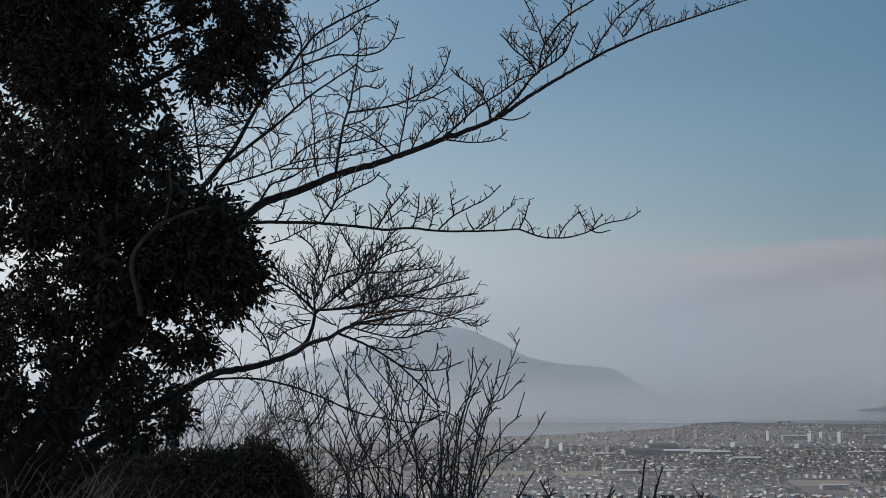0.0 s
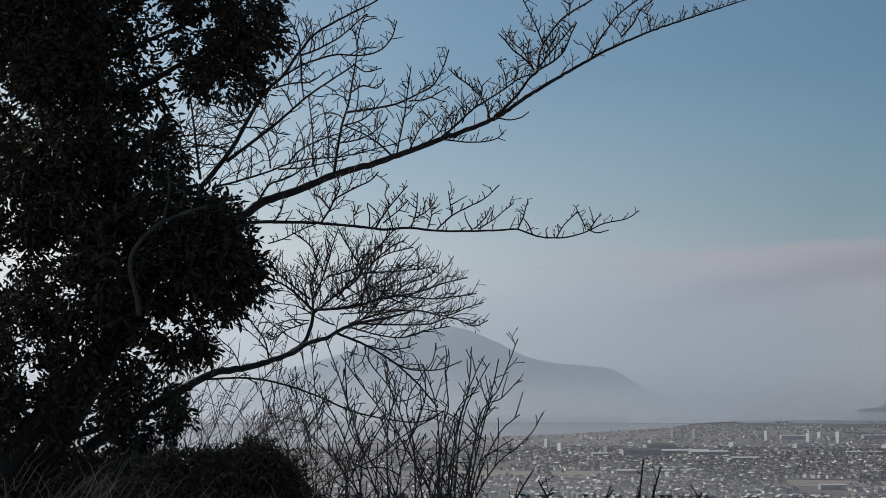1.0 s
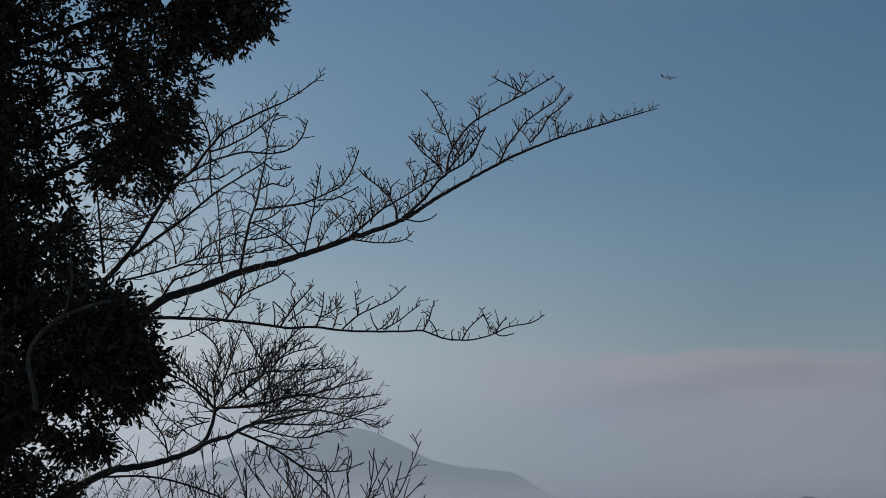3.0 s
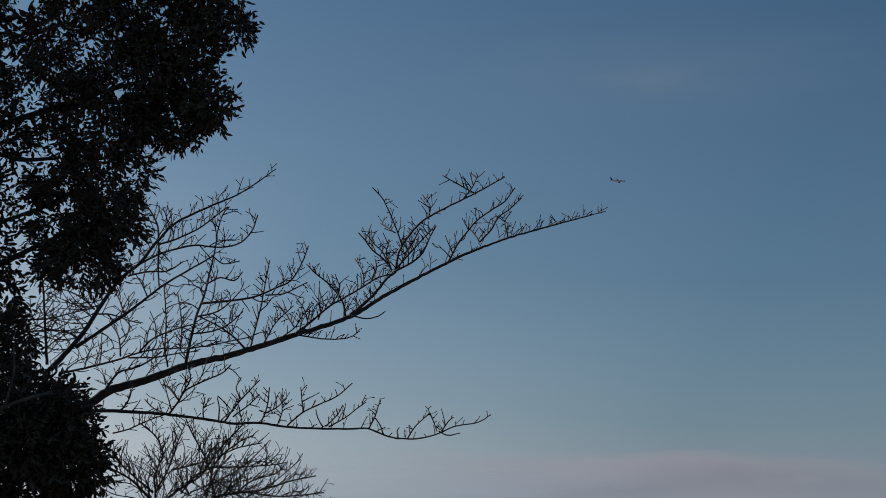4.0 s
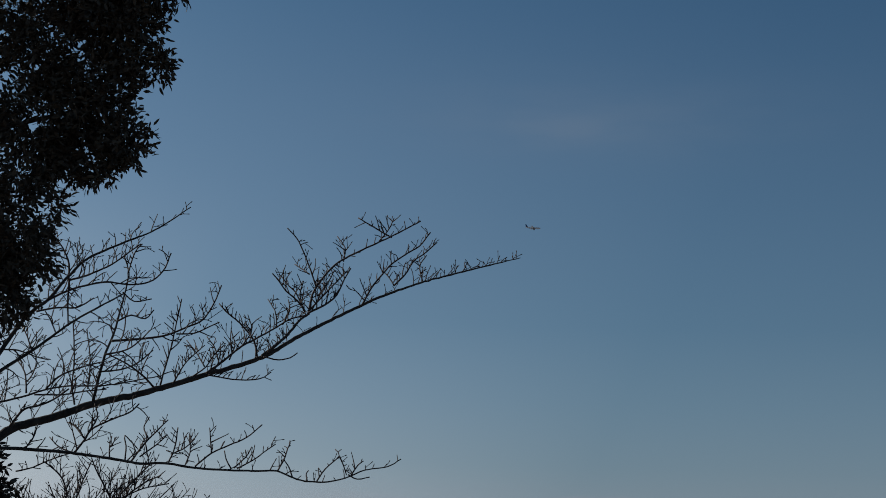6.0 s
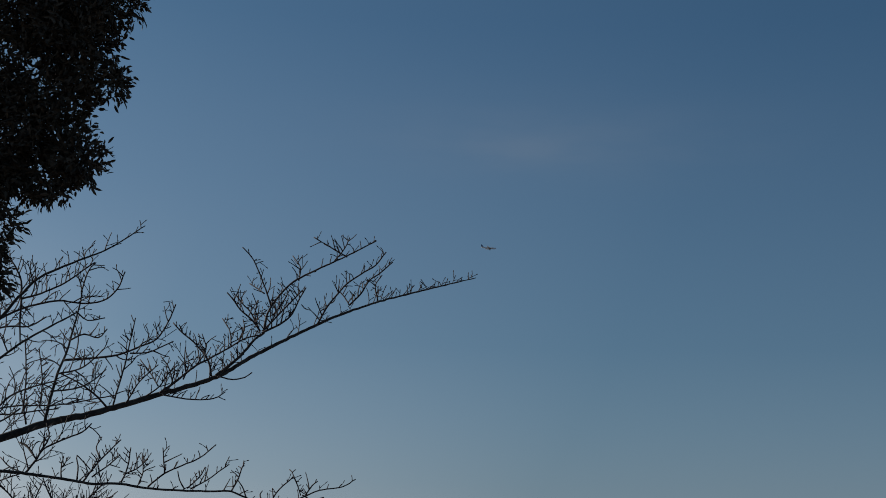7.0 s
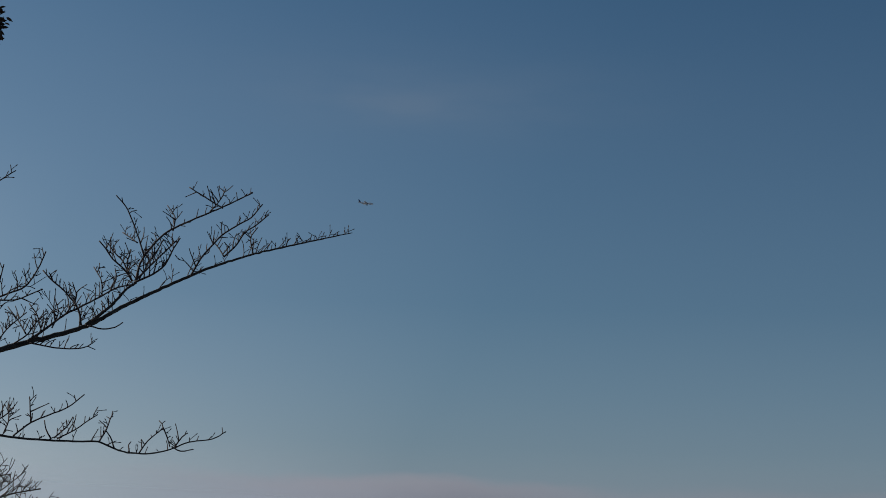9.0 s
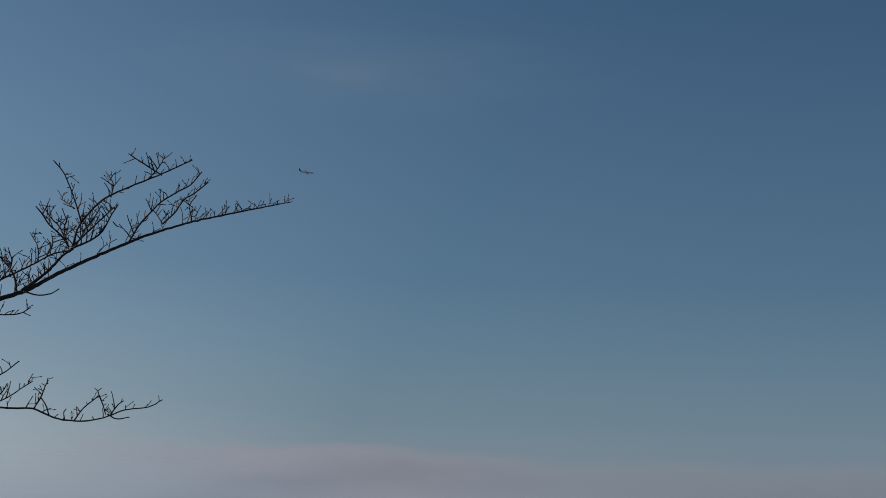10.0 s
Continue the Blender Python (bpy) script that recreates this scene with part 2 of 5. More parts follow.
# ---- mesh helpers ----
class Shape:
    """Gathers vertices and faces for one mesh."""

    def __init__(self):
        self.v, self.f, self.m = [], [], []

    def add(self, verts, faces, mat=0):
        k = len(self.v)
        self.v.extend(verts)
        for q in faces:
            self.f.append(tuple(k + i for i in q))
            self.m.append(mat)

    def box(self, x0, x1, y0, y1, z0, z1, turn=None, mat=0):
        p = [Vector(c) for c in ((x0, y0, z0), (x1, y0, z0), (x1, y1, z0), (x0, y1, z0), (x0, y0, z1), (x1, y0, z1), (x1, y1, z1), (x0, y1, z1))]
        if turn:
            p = [turn @ q for q in p]
        self.add(p, ((0, 3, 2, 1), (4, 5, 6, 7), (0, 1, 5, 4), (1, 2, 6, 5), (2, 3, 7, 6), (3, 0, 4, 7)), mat)

    def tube(self, pts, radii, sides=5, cap=True):
        rings = []
        for i, p in enumerate(pts):
            t = (pts[min(i + 1, len(pts) - 1)] - pts[max(i - 1, 0)])
            t = t.normalized() if t.length > 1e-9 else Vector((0, 0, 1))
            a = t.cross(Vector((0.13, 1, 0.07))).normalized()
            b = t.cross(a)
            rings.append([p + (a * math.cos(6.2832 * j / sides) + b * math.sin(6.2832 * j / sides)) * radii[i] for j in range(sides)])
        faces = []
        for i in range(len(pts) - 1):
            for j in range(sides):
                faces.append((i * sides + j, i * sides + (j + 1) % sides, (i + 1) * sides + (j + 1) % sides, (i + 1) * sides + j))
        if cap:
            faces.append(tuple(range(sides))[::-1])
            faces.append(tuple((len(pts) - 1) * sides + j for j in range(sides)))
        self.add([q for r in rings for q in r], faces)

    def mesh(self, name, mats, smooth=False):
        me = bpy.data.meshes.new(name)
        me.from_pydata([tuple(q) for q in self.v], [], self.f)
        for m in mats if isinstance(mats, (list, tuple)) else [mats]:
            me.materials.append(m)
        if len(me.materials) > 1:
            me.polygons.foreach_set("material_index", self.m)
        if smooth:
            me.polygons.foreach_set("use_smooth", [True] * len(me.polygons))
        me.update()
        return me


def part(name, shape, mats, parent, label="", smooth=False, kind=""):
    ob = new(name, shape.mesh(name, mats, smooth))
    ob.parent = parent
    return tagged(ob, label, kind=kind)


def thing(name, label, category, place=(0, 0, 0), group="", kind=""):
    ob = new(name)
    ob.location = place
    return tagged(ob, label, category, group, kind)


def smooth_line(pts, step):
    """A curve through the points, sampled about every step metres."""
    pts = [Vector(p) for p in pts]
    ext = [pts[0] * 2 - pts[1], *pts, pts[-1] * 2 - pts[-2]]
    line = []
    for i in range(1, len(ext) - 2):
        a, b, c, d = ext[i - 1:i + 3]
        n = max(2, int((c - b).length / step))
        for k in range(n):
            t = k / n
            line.append(0.5 * (2 * b + (c - a) * t + (2 * a - 5 * b + 4 * c - d) * t * t + (3 * b - a - 3 * c + d) * t ** 3))
    return line + [pts[-1]]


# ---- ground, bay and haze ----
PLAIN, WATER = -116.0, -116.6
SHORE = [(-180, 2300), (-12, 2600), (-5.5, 2720), (-0.1, 2900), (2.1, 3240), (5.4, 3511), (8.4, 3918), (9.4, 4240), (10.8, 4460), (13.1, 4620), (16.2, 4655), (24, 4665), (180, 4665)]


def shore(az):
    for (a, ra), (b, rb) in zip(SHORE, SHORE[1:]):
        if a <= az <= b:
            return ra + (rb - ra) * (az - a) / (b - a)
    return 4000


def land(x, y):
    r, az = math.hypot(x, y), math.degrees(math.atan2(x, y))
    d = y - 17.5 + 0.05 * abs(x)
    z = PLAIN * (1 - math.exp(-d / 220)) if d > 0 else 0.0
    if d > 0 and r > shore(az):
        z -= min(6.0, (r - shore(az)) * 0.02)
    return z + 0.25 * noise.noise(Vector((x * 0.15, y * 0.15, 0))) * min(1, r / 10)


angles = [-180 + 8 * i for i in range(19)] + [-32 + i * 1.0 for i in range(62)] + [30 + 8 * i for i in range(19)]
angles = sorted(set(round(a, 2) for a in angles if -180 <= a < 180))
radii = [1.5, 4, 7, 10, 13, 16, 20, 25, 32, 42, 56, 76, 105, 145, 200, 280, 390, 540, 740, 1000, 1300] + [1500 + 70 * i for i in range(50)]
ground = Shape()
gv = [(0, 0, 0)] + [(r * math.sin(radians(a)), r * math.cos(radians(a)), land(r * math.sin(radians(a)), r * math.cos(radians(a)))) for r in radii for a in angles]
n_a = len(angles)
gf = [(0, 1 + (j + 1) % n_a, 1 + j) for j in range(n_a)]
for i in range(len(radii) - 1):
    for j in range(n_a):
        p, q = 1 + i * n_a + j, 1 + i * n_a + (j + 1) % n_a
        gf.append((p, q, q + n_a, p + n_a))
ground.add(gv, gf)
tagged(new("ground", ground.mesh("ground", LAND, True)), "dry grass hill falling to a brown coastal plain", "ground", kind="structure")

bay = Shape()
ring = [-60 + 2 * i for i in range(61)]
bay.add([(r * math.sin(radians(a)), r * math.cos(radians(a)), WATER) for r in (2200, 3000, 4000, 4955) for a in ring],
        [(i * 61 + j, i * 61 + j + 1, (i + 1) * 61 + j + 1, (i + 1) * 61 + j) for i in range(3) for j in range(60)])
tagged(new("water", bay.mesh("water", SEA)), "calm pale grey bay water under haze", "water", kind="structure")


def veil(radius, below, thickness, foot, top, colour, fade=60, side=0.58, plateau=1.0):
    s = Shape()
    seg = 120
    s.add([(radius * math.sin(6.28319 * j / seg), radius * math.cos(6.28319 * j / seg), z) for z in (PLAIN - 2, foot, top) for j in range(seg)],
          [(i * seg + j, i * seg + (j + 1) % seg, (i + 1) * seg + (j + 1) % seg, (i + 1) * seg + j) for i in range(2) for j in range(seg)])
    tagged(new("haze_bank", s.mesh("haze_bank", veil_material("haze", below, thickness, foot, top, colour, fade, side, plateau), True)),
           "thin grey-blue haze hanging over the bay", "haze", kind="structure")


veil(4680, 0.9, 0.9, -115.5, -82, (0.5, 0.55, 0.62), 22, 1.0)
veil(4430, 0.75, 1.0, -113, 480, (0.445, 0.52, 0.625), 290, 0.5, 0.76)
veil(2700, 0.26, 0.26, -110, 40, (0.445, 0.452, 0.505))
veil(1550, 0.35, 0.22, -100, 40, (0.445, 0.452, 0.505))


def ridge(name, label, x0, x1, depth, thick, profile, rough):
    """A mountain seen across the water: its skyline from a few heights, folded flanks in front."""
    s = Shape()
    nx, ny = 130, 12
    verts = []
    for j in range(ny):
        v = j / (ny - 1)
        for i in range(nx):
            x = x0 + (x1 - x0) * i / (nx - 1)
            h = float(np.interp(x, [p[0] for p in profile], [p[1] for p in profile]))
            fold = noise.noise(Vector((x * 0.012, v * 2.2, 3.0))) + 0.5 * noise.noise(Vector((x * 0.04, v * 3, 7.0)))
            rise = math.sin(min(1.0, v * 1.12) * math.pi / 2)
            verts.append((x, depth + thick * v, WATER - 1 + h * max(0.0, rise + rough * fold * v * (1.15 - v)) + rough * 20 * v * noise.noise(Vector((x * 0.03, 0, 1)))))
    s.add(verts, [(j * nx + i, j * nx + i + 1, (j + 1) * nx + i + 1, (j + 1) * nx + i) for j in range(ny - 1) for i in range(nx - 1)])
    return tagged(new(name, s.mesh(name, HAZED_ROCK, True)), label, "mountain", kind="structure")


ridge("mountain", "broad volcano coloured haze blue, fading into haze across the bay", -1300, 1000, 4740, 170,
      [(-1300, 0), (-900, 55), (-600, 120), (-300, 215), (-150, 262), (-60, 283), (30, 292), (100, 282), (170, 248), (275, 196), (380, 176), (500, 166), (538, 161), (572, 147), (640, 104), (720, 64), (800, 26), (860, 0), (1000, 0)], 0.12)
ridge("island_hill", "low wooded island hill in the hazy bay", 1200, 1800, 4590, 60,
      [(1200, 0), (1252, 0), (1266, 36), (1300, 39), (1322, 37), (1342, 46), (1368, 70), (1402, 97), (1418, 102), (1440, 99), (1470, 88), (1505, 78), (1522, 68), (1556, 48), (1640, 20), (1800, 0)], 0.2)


# ---- twigs and limbs ----
def shoot(shape, start, way, length, r0, r1, rng, up, sub, sides=4):
    """One twig that bends as it grows, with short spurs left and right and swollen buds."""
    n = max(3, int(length / 0.06))
    p, d, pts = Vector(start), Vector(way).normalized(), [Vector(start)]
    bend = rng.gauss(0, 0.13)
    for i in range(n):
        d = (d + Vector((d.z * bend + rng.gauss(0, 0.075), rng.gauss(0, 0.07), -d.x * bend + rng.gauss(0, 0.075) + 0.07 * up))).normalized()
        p = p + d * (length / n)
        pts.append(p.copy())
    rad = [r0 + (r1 - r0) * i / n for i in range(n + 1)]
    shape.tube(pts, rad, sides, False)
    if sub <= 0.4:
        tip = pts[-1]
        shape.tube([tip - d * 0.008, tip + d * 0.006, tip + d * 0.02, tip + d * 0.032], [r1, r1 * 1.7, r1 * 1.4, r1 * 0.3], 3, False)
    if sub > 0:
        side = rng.choice((-1, 1))
        for i in range(1, n):
            if rng.random() < 0.58 * sub + 0.1:
                t = (pts[i + 1] - pts[i]).normalized()
                across = Vector((t.z, rng.gauss(0, 0.55), -t.x)) * side
                side = -side
                w = t * rng.uniform(0.5, 0.95) + across * rng.uniform(0.5, 0.9) + Vector((0, 0, 0.25 * up))
                long_one = rng.random() < 0.4 and length > 0.25
                spur = length * rng.uniform(0.35, 0.7) if long_one else rng.uniform(0.05, 0.13)
                shoot(shape, pts[i], w, spur, r1 * 1.15, r1 * 0.95, rng, up, 0.6 * sub if long_one else 0, 3)


def limb(parent, name, r0, r1, pts, growth, bark=None):
    """A limb through a few places, tapering from r0 to r1; growth = spacing, length, upward pull and branching of its twigs."""
    rng = random.Random(int(1000 * (pts[0][0] + 3.1 * pts[-1][2] + 7.7 * pts[-1][0])))
    line = smooth_line(pts, 0.06)
    n = len(line)
    for i in range(1, n - 1):
        w = 0.35 * r0 + 0.004
        line[i] = line[i] + Vector((rng.gauss(0, w), rng.gauss(0, w), rng.gauss(0, w))) * 0.14
    radii = [(r0 + (r1 - r0) * (i / (n - 1)) ** 0.74) * (1 + rng.gauss(0, 0.03)) for i in range(n)]
    s = Shape()
    s.tube(line, radii, 8 if r0 > 0.02 else 5)
    ob = part(name, s, bark or DARK_BARK if bark or "evergreen" in parent.name else BUSH_BARK if "bush" in parent.name else BARK if r0 > 0.02 else TWIG, parent, smooth=True)
    if growth:
        spacing, length, up, sub, *rest = growth
        spread = rest[0] if rest else 1.0
        spacing, length = spacing * (0.72 if parent is cherry and spread == 1.0 else 0.8), length * 1.3
        t = Shape()
        run, side = rng.uniform(0, spacing), 1
        for i in range(1, n - 1):
            run += (line[i] - line[i - 1]).length
            while run > spacing:
                run -= spacing * rng.uniform(0.6, 1.4)
                along = (line[i + 1] - line[i - 1]).normalized()
                side = -side if rng.random() < 0.75 else side
                across = Vector((along.z, rng.gauss(0, 0.5), -along.x)) * side
                if across.z < 0 and rng.random() < max(0, up):
                    across = -across
                w = along * rng.uniform(0.3, 1.0) + across * rng.uniform(0.5, 1.0) * spread
                size = length * rng.choice((0.25, 0.4, 0.6, 0.8, 1.0, 1.25)) * rng.uniform(0.8, 1.2) * (1.0 - 0.6 * i / n)
                k = min(0.0078 if spread == 1.0 else 0.006, max(r1 * 1.1, 0.0055)) * (0.7 + 0.5 * size / length)
                shoot(t, line[i], w, size, k, 0.005 if spread == 1.0 else 0.004, rng, up, sub)
        if t.v:
            part("twig_spray", t, BUSH_BARK if "bush" in parent.name else TWIG, ob, kind="stuff")
    return ob


# ---- bare cherry tree ----
cherry = thing("bare_tree", "leafless dark-barked cherry tree with long spreading limbs", "tree", (-5.4, 18.6, -0.6))
trunk = Shape()
trunk_line = smooth_line([(-5.4, 18.6, -0.9), (-5.0, 18.4, 0.2), (-4.4, 18.3, 1.2), (-3.9, 18.5, 2.2), (-3.6, 18.7, 2.9)], 0.25)
trunk.tube(trunk_line, [0.2 - 0.1 * i / len(trunk_line) for i in range(len(trunk_line))], 10)
part("trunk", trunk, BARK, cherry, smooth=True)
limb(cherry, "limb", 0.0968, 0.0656, [(-3.70, 18.60, 2.67), (-3.24, 19.10, 3.27), (-2.67, 19.60, 3.70)], None)
limb(cherry, "limb", 0.0620, 0.0058, [(-2.60, 19.60, 3.705), (-2.32, 19.75, 3.945), (-1.88, 19.89, 4.115), (-1.40, 20.04, 4.345), (-0.94, 20.18, 4.495), (-0.58, 20.33, 4.645), (0.00, 20.48, 4.885), (0.72, 20.62, 5.195), (1.22, 20.77, 5.555), (1.97, 20.92, 6.025), (2.50, 21.06, 6.325), (3.00, 21.21, 6.565), (3.69, 21.35, 6.825), (4.46, 21.50, 7.105)], (0.34, 0.3, 1.0, 0.8))
limb(cherry, "limb", 0.0070, 0.0045, [(2.85, 21.25, 6.515), (3.35, 21.33, 6.715), (3.87, 21.42, 6.905), (4.46, 21.50, 7.105)], (0.09, 0.16, 1.0, 0.3))
limb(cherry, "limb", 0.0380, 0.0070, [(-3.03, 19.20, 4.09), (-2.70, 19.28, 4.55), (-2.50, 19.36, 4.95), (-2.29, 19.44, 5.33), (-2.07, 19.52, 5.56), (-1.88, 19.60, 5.87), (-1.69, 19.68, 6.13), (-1.49, 19.76, 6.29), (-1.14, 19.84, 6.50), (-0.82, 19.92, 6.69), (-0.39, 20.00, 7.06)], (0.2, 0.3, 0.7, 0.8))
limb(cherry, "limb", 0.0260, 0.0100, [(-2.74, 19.20, 4.39), (-2.33, 19.26, 4.72), (-2.01, 19.32, 5.00), (-1.75, 19.38, 5.25), (-1.42, 19.44, 5.50), (-1.14, 19.50, 5.70)], (0.2, 0.3, 0.6, 0.8))
limb(cherry, "limb", 0.0225, 0.0085, [(-1.42, 20.00, 4.37), (-1.39, 20.07, 4.67), (-1.33, 20.14, 5.04), (-1.26, 20.21, 5.29), (-1.21, 20.29, 5.61), (-1.16, 20.36, 5.98), (-1.16, 20.43, 6.23), (-1.24, 20.50, 6.44)], (0.2, 0.3, 0.5, 0.8))
limb(cherry, "limb", 0.0165, 0.0080, [(-2.90, 19.10, 4.04), (-2.56, 19.27, 4.16), (-2.24, 19.44, 4.29), (-1.99, 19.61, 4.42), (-1.72, 19.79, 4.51), (-1.30, 19.96, 4.57), (-0.95, 20.13, 4.68), (-0.59, 20.30, 4.80)], (0.17, 0.35, 0.8, 0.8))
limb(cherry, "limb", 0.0240, 0.0075, [(-2.56, 19.40, 3.63), (-2.20, 19.53, 3.65), (-1.61, 19.67, 3.65), (-1.01, 19.80, 3.61), (-0.76, 19.93, 3.59), (-0.44, 20.07, 3.63), (0.00, 20.20, 3.60), (0.68, 20.33, 3.62), (1.02, 20.47, 3.65), (1.30, 20.60, 3.57), (1.54, 20.73, 3.56), (1.78, 20.87, 3.59), (2.03, 21.00, 3.68), (2.27, 21.13, 3.80), (2.60, 21.27, 3.88), (2.80, 21.40, 4.01)], (0.25, 0.14, 1.0, 0.4))
limb(cherry, "branch", 0.0167, 0.0093, [(-0.64, 19.97, 4.56), (-0.79, 19.97, 4.71), (-0.96, 19.97, 4.83), (-1.07, 19.97, 4.89), (-1.30, 19.97, 4.99)], (0.125, 0.32, 0.7, 0.8))
limb(cherry, "branch", 0.0130, 0.0082, [(-0.59, 20.02, 4.63), (-0.55, 20.05, 4.86), (-0.49, 20.07, 5.17), (-0.45, 20.10, 5.50), (-0.41, 20.12, 5.82)], (0.1, 0.16, 0.7, 0.4))
limb(cherry, "branch", 0.0186, 0.0095, [(-1.26, 19.97, 5.16), (-1.02, 20.05, 5.21), (-0.62, 20.12, 5.30), (-0.33, 20.20, 5.45), (-0.11, 20.27, 5.59), (0.02, 20.35, 5.85), (0.10, 20.42, 6.11)], (0.125, 0.32, 0.7, 0.8))
limb(cherry, "branch", 0.0112, 0.0082, [(-0.44, 20.06, 5.33), (-0.21, 20.08, 5.36), (-0.03, 20.10, 5.46), (0.11, 20.11, 5.54)], (0.1, 0.16, 0.7, 0.4))
limb(cherry, "branch", 0.0171, 0.0097, [(0.65, 20.48, 5.18), (0.59, 20.55, 5.41), (0.39, 20.63, 5.65), (0.23, 20.70, 5.78), (0.09, 20.78, 5.93)], (0.07, 0.13, 0.9, 0.3))
limb(cherry, "branch", 0.0189, 0.0096, [(-0.01, 20.28, 4.87), (0.18, 20.33, 5.04), (0.44, 20.38, 5.29), (0.59, 20.43, 5.39), (0.89, 20.48, 5.60), (1.08, 20.53, 5.74), (1.31, 20.58, 5.82)], (0.1, 0.22, 0.9, 0.6))
limb(cherry, "branch", 0.0260, 0.0150, [(0.72, 20.56, 5.20), (1.00, 20.71, 5.49), (1.22, 20.86, 5.80), (1.34, 21.01, 5.92)], (0.1, 0.16, 0.7, 0.4))
limb(cherry, "branch", 0.0192, 0.0097, [(1.32, 20.64, 5.84), (1.35, 20.66, 6.08), (1.41, 20.69, 6.25), (1.65, 20.72, 6.59), (2.00, 20.75, 6.83), (2.20, 20.78, 6.95), (2.48, 20.81, 7.12), (2.85, 20.84, 7.36)], (0.2, 0.15, 0.75, 0.4))
limb(cherry, "branch", 0.0172, 0.0095, [(1.29, 20.55, 5.83), (1.54, 20.55, 5.98), (1.69, 20.55, 6.13), (1.78, 20.55, 6.36), (1.86, 20.55, 6.52)], (0.09, 0.24, 0.8, 0.7))
limb(cherry, "branch", 0.0154, 0.0098, [(1.32, 20.74, 5.90), (1.52, 20.89, 6.17), (1.68, 21.04, 6.38), (1.87, 21.19, 6.63)], (0.1, 0.2, 0.8, 0.6))
limb(cherry, "branch", 0.0153, 0.0095, [(1.27, 20.54, 5.85), (1.15, 20.54, 6.00), (0.98, 20.54, 6.13), (0.88, 20.54, 6.26), (0.78, 20.54, 6.36)], (0.09, 0.24, 0.8, 0.7))
limb(cherry, "branch", 0.0134, 0.0085, [(1.23, 20.63, 5.94), (1.13, 20.72, 6.15), (1.02, 20.80, 6.27), (0.92, 20.88, 6.41)], (0.1, 0.16, 0.7, 0.4))
limb(cherry, "branch", 0.0134, 0.0084, [(1.40, 20.60, 6.23), (1.29, 20.62, 6.51), (1.18, 20.63, 6.75), (1.09, 20.64, 6.91), (0.95, 20.65, 7.05)], (0.14, 0.16, 0.6, 0.4))
limb(cherry, "branch", 0.0116, 0.0079, [(1.30, 20.72, 6.43), (1.23, 20.92, 6.53), (1.11, 21.12, 6.65)], (0.1, 0.16, 0.7, 0.4))
limb(cherry, "branch", 0.0134, 0.0084, [(1.25, 20.56, 5.89), (1.18, 20.59, 6.09), (1.22, 20.61, 6.30)], (0.1, 0.16, 0.7, 0.4))
limb(cherry, "branch", 0.0135, 0.0085, [(1.44, 20.67, 6.12), (1.58, 20.77, 6.36), (1.66, 20.87, 6.55)], (0.1, 0.16, 0.7, 0.4))
limb(cherry, "branch", 0.0155, 0.0098, [(2.08, 20.87, 6.08), (2.20, 20.91, 6.34), (2.36, 20.95, 6.57), (2.48, 20.99, 6.73), (2.72, 21.03, 6.93), (2.89, 21.07, 7.06), (3.04, 21.12, 7.28)], (0.1, 0.2, 0.7, 0.5))
limb(cherry, "branch", 0.0137, 0.0099, [(2.53, 20.99, 6.42), (2.69, 21.05, 6.61), (2.82, 21.11, 6.84), (2.96, 21.18, 6.96), (3.16, 21.24, 7.17)], (0.1, 0.18, 0.7, 0.5))
limb(cherry, "branch", 0.0117, 0.0079, [(2.53, 20.99, 6.42), (2.47, 21.11, 6.56), (2.38, 21.24, 6.69)], (0.1, 0.16, 0.7, 0.4))
limb(cherry, "branch", 0.0118, 0.0079, [(2.95, 21.10, 6.55), (2.92, 21.22, 6.79), (3.03, 21.35, 6.99)], (0.1, 0.16, 0.7, 0.4))
limb(cherry, "branch", 0.0113, 0.0077, [(-0.04, 20.34, 4.97), (-0.16, 20.56, 5.18), (-0.31, 20.79, 5.39)], (0.1, 0.16, 0.7, 0.4))
limb(cherry, "branch", 0.0113, 0.0076, [(0.28, 20.33, 5.08), (0.34, 20.43, 5.30), (0.28, 20.53, 5.52)], (0.1, 0.16, 0.7, 0.4))
limb(cherry, "branch", 0.0113, 0.0075, [(0.44, 20.30, 5.28), (0.55, 20.30, 5.50), (0.48, 20.30, 5.71)], (0.1, 0.16, 0.7, 0.4))
limb(cherry, "branch", 0.0115, 0.0078, [(0.89, 20.59, 5.63), (0.87, 20.79, 5.87), (0.76, 20.99, 6.09)], (0.1, 0.16, 0.7, 0.4))
limb(cherry, "branch", 0.0113, 0.0077, [(0.15, 20.33, 5.02), (0.08, 20.48, 5.25), (-0.04, 20.63, 5.43)], (0.1, 0.16, 0.7, 0.4))
limb(cherry, "branch", 0.0115, 0.0078, [(0.97, 20.58, 5.66), (1.06, 20.73, 5.89), (1.04, 20.88, 6.08)], (0.1, 0.16, 0.7, 0.4))
limb(cherry, "branch", 0.0114, 0.0077, [(0.79, 20.50, 5.26), (0.91, 20.62, 5.40), (1.08, 20.75, 5.56)], (0.1, 0.16, 0.7, 0.4))
limb(cherry, "branch", 0.0112, 0.0076, [(-0.43, 20.11, 4.68), (-0.29, 20.21, 4.98), (-0.06, 20.31, 5.25)], (0.1, 0.16, 0.7, 0.4))
limb(cherry, "branch", 0.0112, 0.0075, [(-0.18, 20.11, 4.79), (-0.02, 20.11, 4.93), (0.07, 20.11, 5.09), (0.19, 20.11, 5.23)], (0.1, 0.16, 0.7, 0.4))
